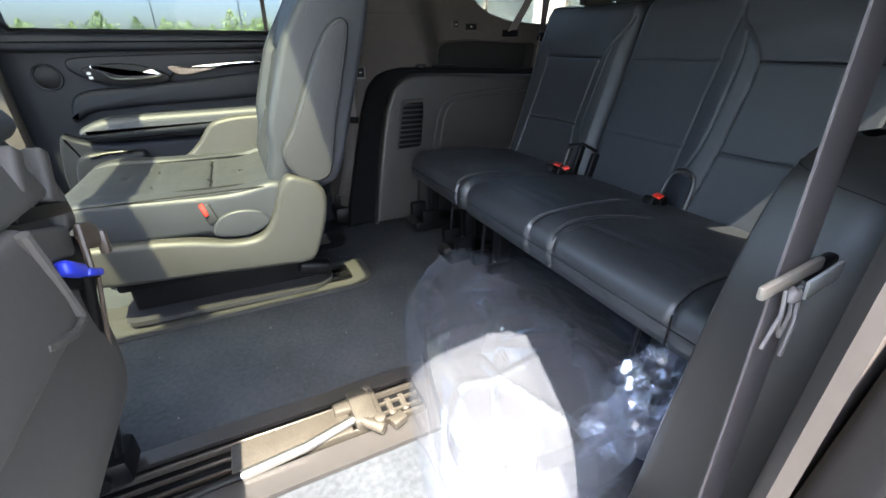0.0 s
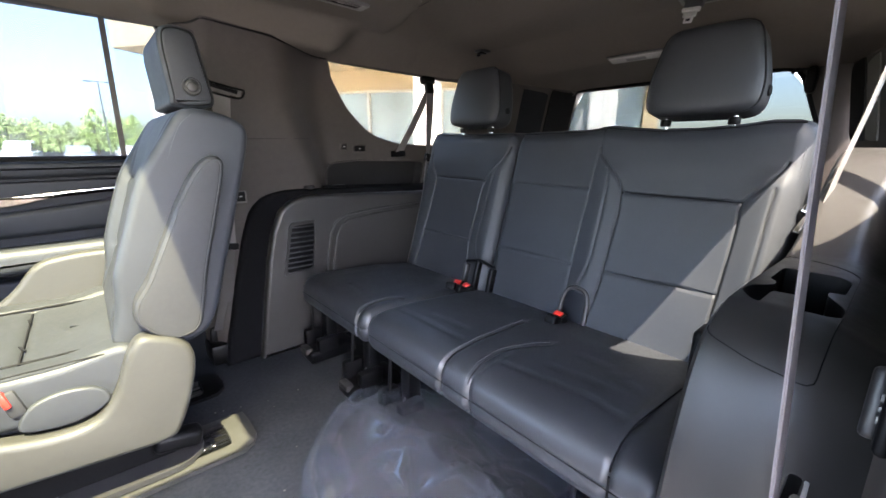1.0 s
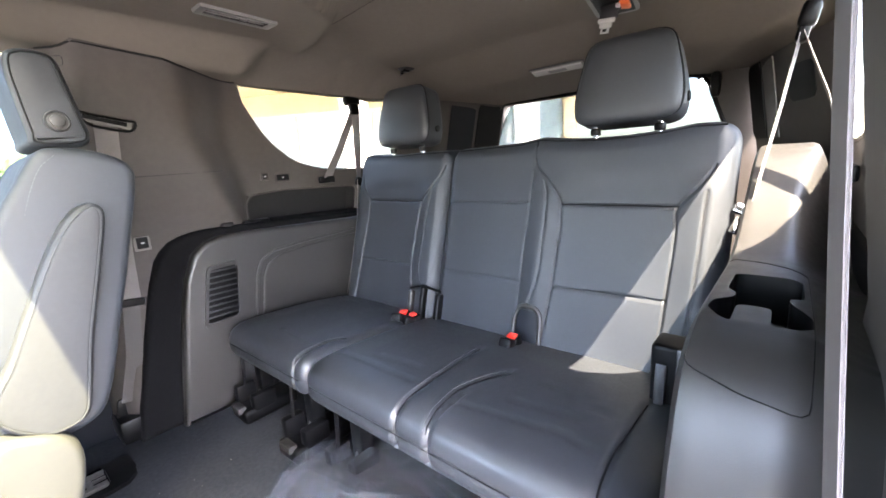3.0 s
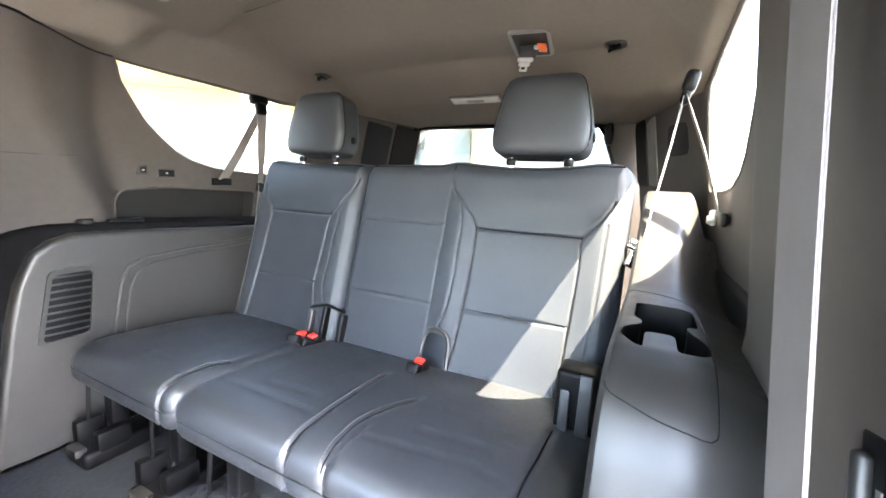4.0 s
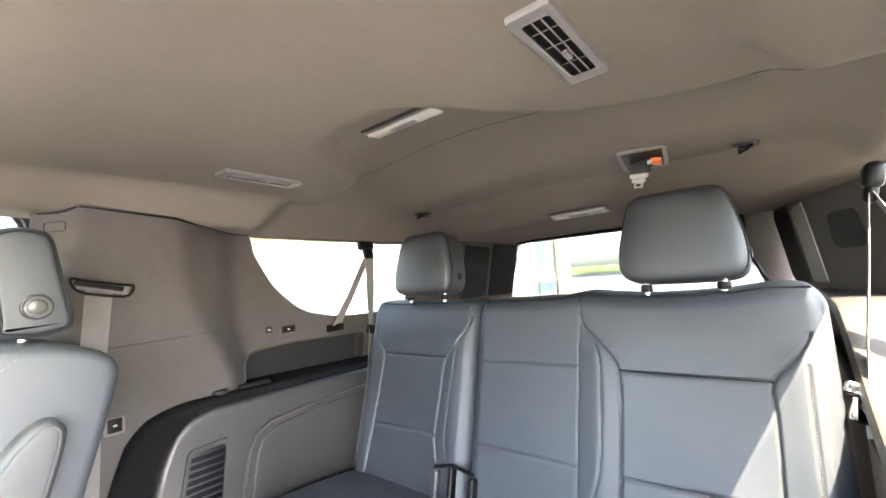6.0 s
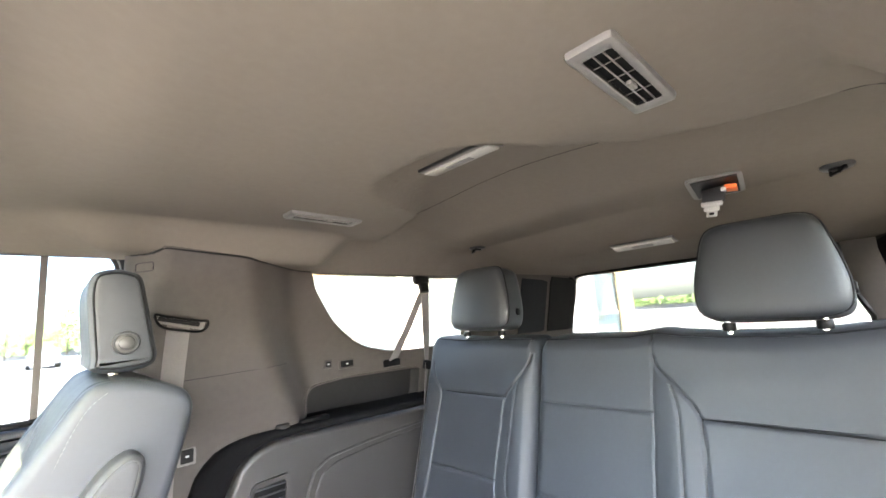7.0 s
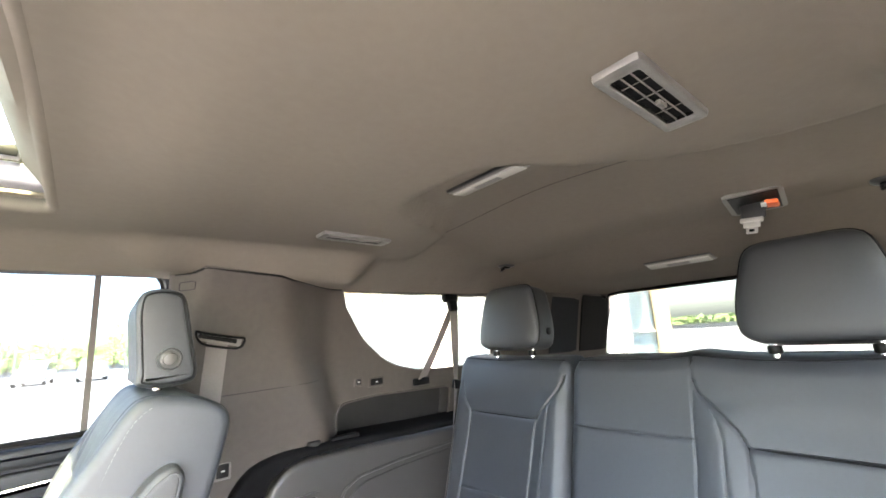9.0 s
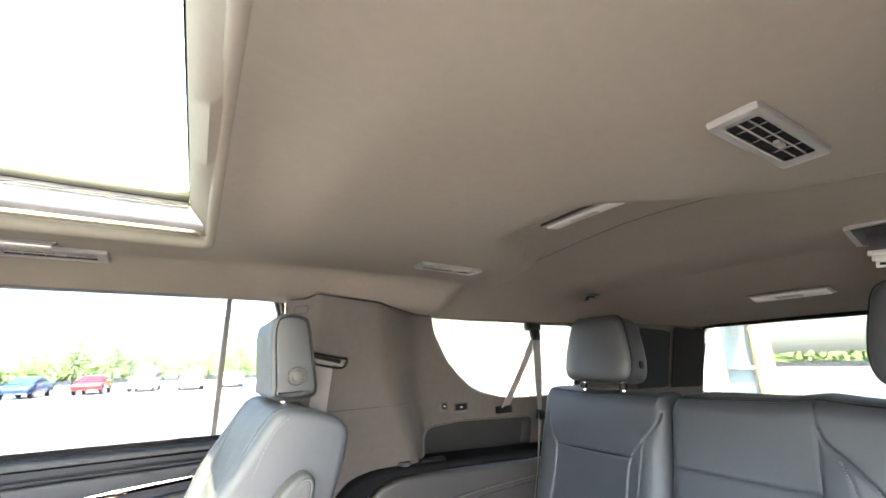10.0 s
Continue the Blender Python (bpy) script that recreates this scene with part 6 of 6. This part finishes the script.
def bag_folds():
    """Long straight creases: some fan out from a few pinched points, the rest lie across."""
    r, folds = random.Random(11), []
    for cx, cy, k in ((-0.72, -0.28, 6), (-0.60, -0.38, 5), (-0.80, -0.42, 5), (-0.62, -0.12, 4), (-0.52, -0.30, 4)):
        a0 = r.uniform(0, 6.28)
        for q in range(k):
            a, d = a0 + 6.28 * (q + r.uniform(-0.25, 0.25)) / k, r.uniform(0.07, 0.20)
            folds.append((cx, cy, cx + d * math.cos(a), cy + d * math.sin(a), r.uniform(0.007, 0.016), r.uniform(0.0055, 0.009)))
    for q in range(34):
        x, y, a, d = r.uniform(-0.92, -0.36), r.uniform(-0.56, 0.10), r.uniform(0, 3.14), r.uniform(0.03, 0.11)
        folds.append((x, y, x + d * math.cos(a), y + d * math.sin(a), r.uniform(0.003, 0.008), r.uniform(0.005, 0.007)))
    return folds


def bag_sheet():
    c = BAG_OUT.mean(0)
    rings, n = 120, len(BAG_OUT)
    k = np.sin(np.arange(rings + 1) / rings * math.pi / 2)[:, None] ** 0.8
    X, Y = c[0] + (BAG_OUT[:, 0] - c[0])[None] * k, c[1] + (BAG_OUT[:, 1] - c[1])[None] * k
    k = k + 0 * X
    h = 0.135 * (1 - np.minimum(k, 1) ** 5.0) ** 0.6 * (1 - 0.35 * np.array(step(-0.62, -0.45, X)))
    w = np.zeros_like(X)
    for x0, y0, x1, y1, rise, wide in bag_folds():
        dx, dy = x1 - x0, y1 - y0
        L = math.hypot(dx, dy)
        u = np.clip(((X - x0) * dx + (Y - y0) * dy) / L**2, 0, 1)
        d = np.hypot(X - x0 - u * dx, Y - y0 - u * dy)
        w = np.maximum(w, rise * (1 - u) ** 0.7 * (np.exp(-d / wide) + 0.4 * np.exp(-d / (6 * wide))))
    soft = np.array([noise.fractal(Vector((x * 5, y * 5, 0.3)), 1.0, 2.0, 2) for x, y in zip(X.ravel(), Y.ravel())]).reshape(X.shape)
    z = np.maximum(0.004, 0.004 + h + (w + 0.009 * soft - 0.004) * np.minimum(1, (1 - k) / 0.08))
    verts = list(zip(X.ravel().tolist(), Y.ravel().tolist(), z.ravel().tolist()))
    faces = [(i * n + q, i * n + (q + 1) % n, (i + 1) * n + (q + 1) % n, (i + 1) * n + q) for i in range(rings) for q in range(n)]
    bm = grow(verts, faces)
    bmesh.ops.remove_doubles(bm, verts=bm.verts, dist=1e-5)
    return bm


part("film", bag_sheet(), FILM, bag, "clear crumpled film")
mat_out = spline([(-0.44, 0.09), (-0.55, 0.115), (-0.67, 0.08), (-0.77, -0.04), (-0.83, -0.18), (-0.88, -0.36), (-0.88, -0.50), (-0.70, -0.54), (-0.50, -0.52), (-0.40, -0.38), (-0.39, -0.10)], 90, closed=True)
part("floor_mat", sheet(mat_out, [], lambda x, y: (x, y, 0.066 - 0.012 * float(step(-0.6, -0.45, x)) + 0.006 * noise.noise(Vector((x * 6, y * 6, 0)))), 0.03, (0, 0, -0.045)), MAT, bag, "folded grey carpet mat")
rngc = random.Random(5)


def crumple(c, s):
    bm = bmesh.new()
    bmesh.ops.create_icosphere(bm, subdivisions=4, radius=1)
    for v in bm.verts:
        d = v.co.normalized()
        k = 0.7 + 0.45 * noise.fractal(d * 2.3 + Vector(c) * 9, 0.8, 2.2, 4)
        v.co = Vector((c[0] + d.x * k * s[0], c[1] + d.y * k * s[1], max(0.004, c[2] + d.z * k * s[2])))
    return bm


part("bag_tail", crumple((-0.53, -0.535, 0.125), (0.10, 0.075, 0.075)), FILM_THIN, bag, "gathered end of the bag")
part("bag_tail", crumple((-0.63, -0.56, 0.085), (0.10, 0.06, 0.07)), FILM_THIN, bag, "gathered end of the bag")

# crumbs on the carpet
crumbs = []
for k in range(46):
    x, y = rngc.uniform(-1.45, -0.55), rngc.uniform(-0.12, 0.62)
    if 0.19 < y < 0.39 and x < -0.8:
        continue
    s = rngc.uniform(0.0006, 0.0018)
    crumbs.append(obox((x, y, s * 0.5), (s * rngc.uniform(1, 2.4), s, s), (0, 0, rngc.uniform(0, 180)), 0))
solid("crumbs", joined(*crumbs), BEIGE, "pale crumbs and lint scattered on the carpet", "crumbs", kind="stuff")

# ---- outside ----
solid("ground", grow([(-900, -900, -0.80), (900, -900, -0.80), (900, 900, -0.80), (-900, 900, -0.80)], [(0, 1, 2, 3)]), ASPHALT, "sunlit asphalt parking lot surface", "ground", kind="structure")

CONCRETE = material("pale_concrete", (0.30, 0.29, 0.27), 0.9, scale=40, bump=0.4, vary=0.15, vary_scale=0.5)
solid("pavement_far", box(-60, 70, 5.5, 78, -0.86, -0.79, 0.01, 1), CONCRETE, "pale sunlit concrete parking lot", "pavement", kind="structure")
solid("pavement_rear", box(4.5, 70, -50, 5.49, -0.86, -0.79, 0.01, 1), CONCRETE, "pale sunlit concrete parking lot", "pavement", kind="structure")

rt = random.Random(11)


def tree(x, y, h, mat):
    t = thing("tree", (x, y, -0.8), "young leafy green tree beyond the parking lot", "tree", "trees beyond the lot")
    segs = [tube([(x, y, -0.8), (x + rt.uniform(-0.1, 0.1), y, -0.8 + h * 0.45), (x + rt.uniform(-0.25, 0.25), y, -0.8 + h * 0.9)], [0.02 * h, 0.014 * h, 0.004 * h], 6)]
    limbs = []
    for k in range(6):
        a, z0 = rt.uniform(0, math.tau), rt.uniform(0.3, 0.7) * h
        ln = rt.uniform(0.14, 0.26) * h
        tip = (x + ln * math.cos(a), y + ln * math.sin(a), -0.8 + z0 + ln * 0.8)
        segs.append(tube([(x, y, -0.8 + z0), tip], [0.008 * h, 0.002 * h], 5))
        limbs.append(tip)
    part("trunk", joined(*segs), BARK, t)
    verts, faces = [], []
    for k in range(560):
        if rt.random() < 0.5:
            c = Vector(rt.choice(limbs)) + Vector((rt.gauss(0, 0.09 * h), rt.gauss(0, 0.09 * h), rt.gauss(0, 0.10 * h)))
        else:
            f = rt.random() ** 0.8
            r = 0.22 * h * math.sin(math.pi * min(1, f * 0.85 + 0.12)) * rt.uniform(0.4, 1.05)
            a = rt.uniform(0, math.tau)
            c = Vector((x + r * math.cos(a), y + r * math.sin(a), -0.8 + h * (0.22 + 0.80 * f)))
        s = h * rt.uniform(0.020, 0.042)
        u = Vector((rt.gauss(0, 1), rt.gauss(0, 1), rt.gauss(0, 1))).normalized()
        w = u.orthogonal().normalized()
        i = len(verts)
        verts += [c + u * s, c + w * s * 0.7, c - u * s * 0.8, c - w * s * 0.6 + u * s * 0.2]
        faces += [(i, i + 1, i + 2, i + 3)]
    part("crown", grow(verts, faces), mat, t)


for k in range(72):
    a = radians(58 + 78 * k / 71 + rt.uniform(-0.5, 0.5))
    d = rt.uniform(84, 118)
    tree(-1 + d * math.cos(a), d * math.sin(a), rt.uniform(4.4, 7.2), LEAF if k % 3 else LEAF_FAR)
fv, ff = [], []
for k in range(15000):
    a, d = radians(rt.uniform(-70, 140)), rt.uniform(120, 150)
    c = Vector((d * math.cos(a), d * math.sin(a), rt.uniform(-0.8, (2.2 + 1.6 * noise.noise(Vector((a * 22, 0, 0)))) * (0.45 + 0.55 * float(step(0.4, 0.8, a))))))
    s = rt.uniform(0.3, 0.7)
    u = Vector((rt.gauss(0, 1), rt.gauss(0, 1), rt.gauss(0, 1))).normalized()
    w = u.orthogonal()
    i = len(fv)
    fv += [c + u * s, c + w * s, c - u * s, c - w * s]
    ff.append((i, i + 1, i + 2, i + 3))
solid("far_woods", grow(fv, ff), LEAF_FAR, "far band of green woods", "woods", kind="stuff")


def paint(name, c):
    return material(name, c, 0.25, spec=0.5, coat=0.6, vary=0.04, vary_scale=2)


PAINTS = [paint("white_car_paint", (0.75, 0.75, 0.74)), paint("silver_car_paint", (0.35, 0.36, 0.37)), paint("red_car_paint", (0.45, 0.03, 0.03)), paint("dark_car_paint", (0.04, 0.045, 0.055)), paint("blue_car_paint", (0.05, 0.10, 0.25))]
CARGLASS = material("car_glass", (0.02, 0.025, 0.03), 0.08, spec=0.7, vary=0.05, vary_scale=2)
WORDS = ["white", "silver", "red", "dark", "blue"]


def parked_car(x, y, turn, k, suv):
    c = thing("car", (0, 0, 0), WORDS[k] + " parked " + ("sport utility car" if suv else "saloon car") + " in the lot", "car", "parked cars")
    h = 1.75 if suv else 1.42
    body = spline([(-2.3, 0.45), (-2.28, 0.75), (-1.5, 0.92), (-1.1, 1.0), (-0.9, 1.03), (1.9 if suv else 1.4, 1.05), (2.25, 1.0), (2.3, 0.5), (1.9, 0.32), (-1.9, 0.32)], 60, closed=True)
    cab = spline([(-1.15, 0.98), (-0.45, h - 0.05), (0.0, h), (1.3 if suv else 0.8, h), (2.05 if suv else 1.5, 1.0), (0.5, 0.96)], 50, closed=True)
    part("body", loft_y(body, -0.92, 0.92, 0.10, 2), PAINTS[k], c)
    part("cabin", loft_y(cab, -0.76, 0.76, 0.12, 2), PAINTS[k], c)
    for s in (-1, 1):
        win = [(p[0] * 0.86 + 0.03, 1.02 + (p[1] - 0.98) * 0.80) for p in cab]
        part("side_window", loft_y(win, *sorted((s * 0.70, s * 0.775)), 0.006, 1), CARGLASS, c)
    for wx in (-1.45, 1.45):
        for s in (-1, 1):
            wl = part("wheel", cyl((wx, s * 0.72, 0.34), (wx, s * 0.94, 0.34), 0.34, 20, 0.03), TYRE, c)
            part("rim", cyl((wx, s * 0.93, 0.34), (wx, s * 0.95, 0.34), 0.20, 14), CHROME, wl)
    for s in (-1, 1):
        part("headlight", superbox((-2.2, s * 0.65, 0.74), (0.2, 0.35, 0.14), 4, 8), LAMP_LENS, c)
    c.matrix_basis = pose(x, y, -0.79, 0, 0, turn)


spots = [(-17.5, 30, 30, 1, 1), (-14, 31, 20, 0, 1), (-11.5, 42, 85, 4, 0), (-8, 44, 88, 2, 0), (-4.6, 45, 85, 0, 1), (-1.2, 44, 92, 1, 0), (2.2, 46, 90, 0, 0), (5.6, 45, 86, 2, 0), (9.0, 45, 90, 3, 1), (13, 46, 88, 0, 0), (-22, 40, 80, 0, 0), (-26, 44, 86, 3, 0)]
for s in spots:
    parked_car(*s)


def street_lamp(x, y):
    l = thing("street_lamp", (x, y, -0.8), "tall grey parking lot lamp post", "lamp post", "lot lamps")
    part("pole", tube([(x, y, -0.8), (x, y, 7.5)], [0.10, 0.06], 10), STEEL, l)
    part("arm", tube([(x - 0.8, y, 7.45), (x + 0.8, y, 7.45)], 0.04, 6), STEEL, l)
    for s in (-1, 1):
        part("lamp_head", obox((x + s * 0.9, y, 7.42), (0.7, 0.3, 0.10), bevel=0.03), BLACK, l)


street_lamp(1.5, 60)
street_lamp(-8, 66)

# glazed shop front with a cream canopy, behind the far rear corner
A, B = Vector((3.4, 15.2, 0)), Vector((10.75, 4.13, 0))
along = (B - A).normalized()
out = Vector((-along.y, along.x, 0)) * -1
if out.dot(Vector((-1, 0, 0))) < 0:
    out = -out
ang = math.degrees(math.atan2(along.y, along.x))
L = (B - A).length


def bm_at(s0, s1, d0, d1, z0, z1, bevel=0.02):
    """A box along the front: s from A, d towards the lot, z up."""
    m = Matrix(((along.x, out.x, 0, A.x), (along.y, out.y, 0, A.y), (0, 0, 1, 0), (0, 0, 0, 1)))
    return box(s0, s1, d0, d1, z0, z1, bevel, 1, m)


shop = thing("shop_building", (A.x, A.y, -0.8), "cream shop building with a deep canopy and tall glazing", "building")
part("canopy", bm_at(0, L, -0.5, 4.2, 3.05, 3.9), STUCCO, shop, "cream canopy")
part("parapet", bm_at(0, L, -6, -0.3, 3.9, 4.8), STUCCO, shop)
part("plinth", bm_at(0, L, -0.5, 0.05, -0.8, -0.45), STUCCO, shop)
part("back_wall", bm_at(0, L, -6.2, -6.0, -0.8, 4.6), STUCCO, shop)
part("side_wall", bm_at(0.0, 0.2, -6, 0, -0.8, 4.6), STUCCO, shop)
part("side_wall", bm_at(L - 0.4, L, -6, 0, -0.8, 4.6), STUCCO, shop)
part("header", bm_at(0, L, -0.35, 0.0, 2.45, 3.05), STUCCO, shop)
s = 0.0
while s < L - 0.5:
    e = min(s + 2.4, L - 0.4)
    wdw = part("window", joined(bm_at(s, s + 0.09, -0.25, 0.02, -0.45, 2.45), bm_at(s, e, -0.25, 0.02, 0.55, 0.63), bm_at(s, e, -0.25, 0.02, 2.37, 2.45)), WHITE_PAINT, shop)
    part("pane", bm_at(s + 0.09, e, -0.16, -0.13, -0.45, 2.37, 0), SHOPGLASS_SKY, wdw)
    s = e
for s in np.arange(0.5, L, 3.6):
    part("column", bm_at(s, s + 0.5, 3.3, 3.8, -0.8, 3.05, 0.03), WHITE_PAINT, shop, "white canopy column")
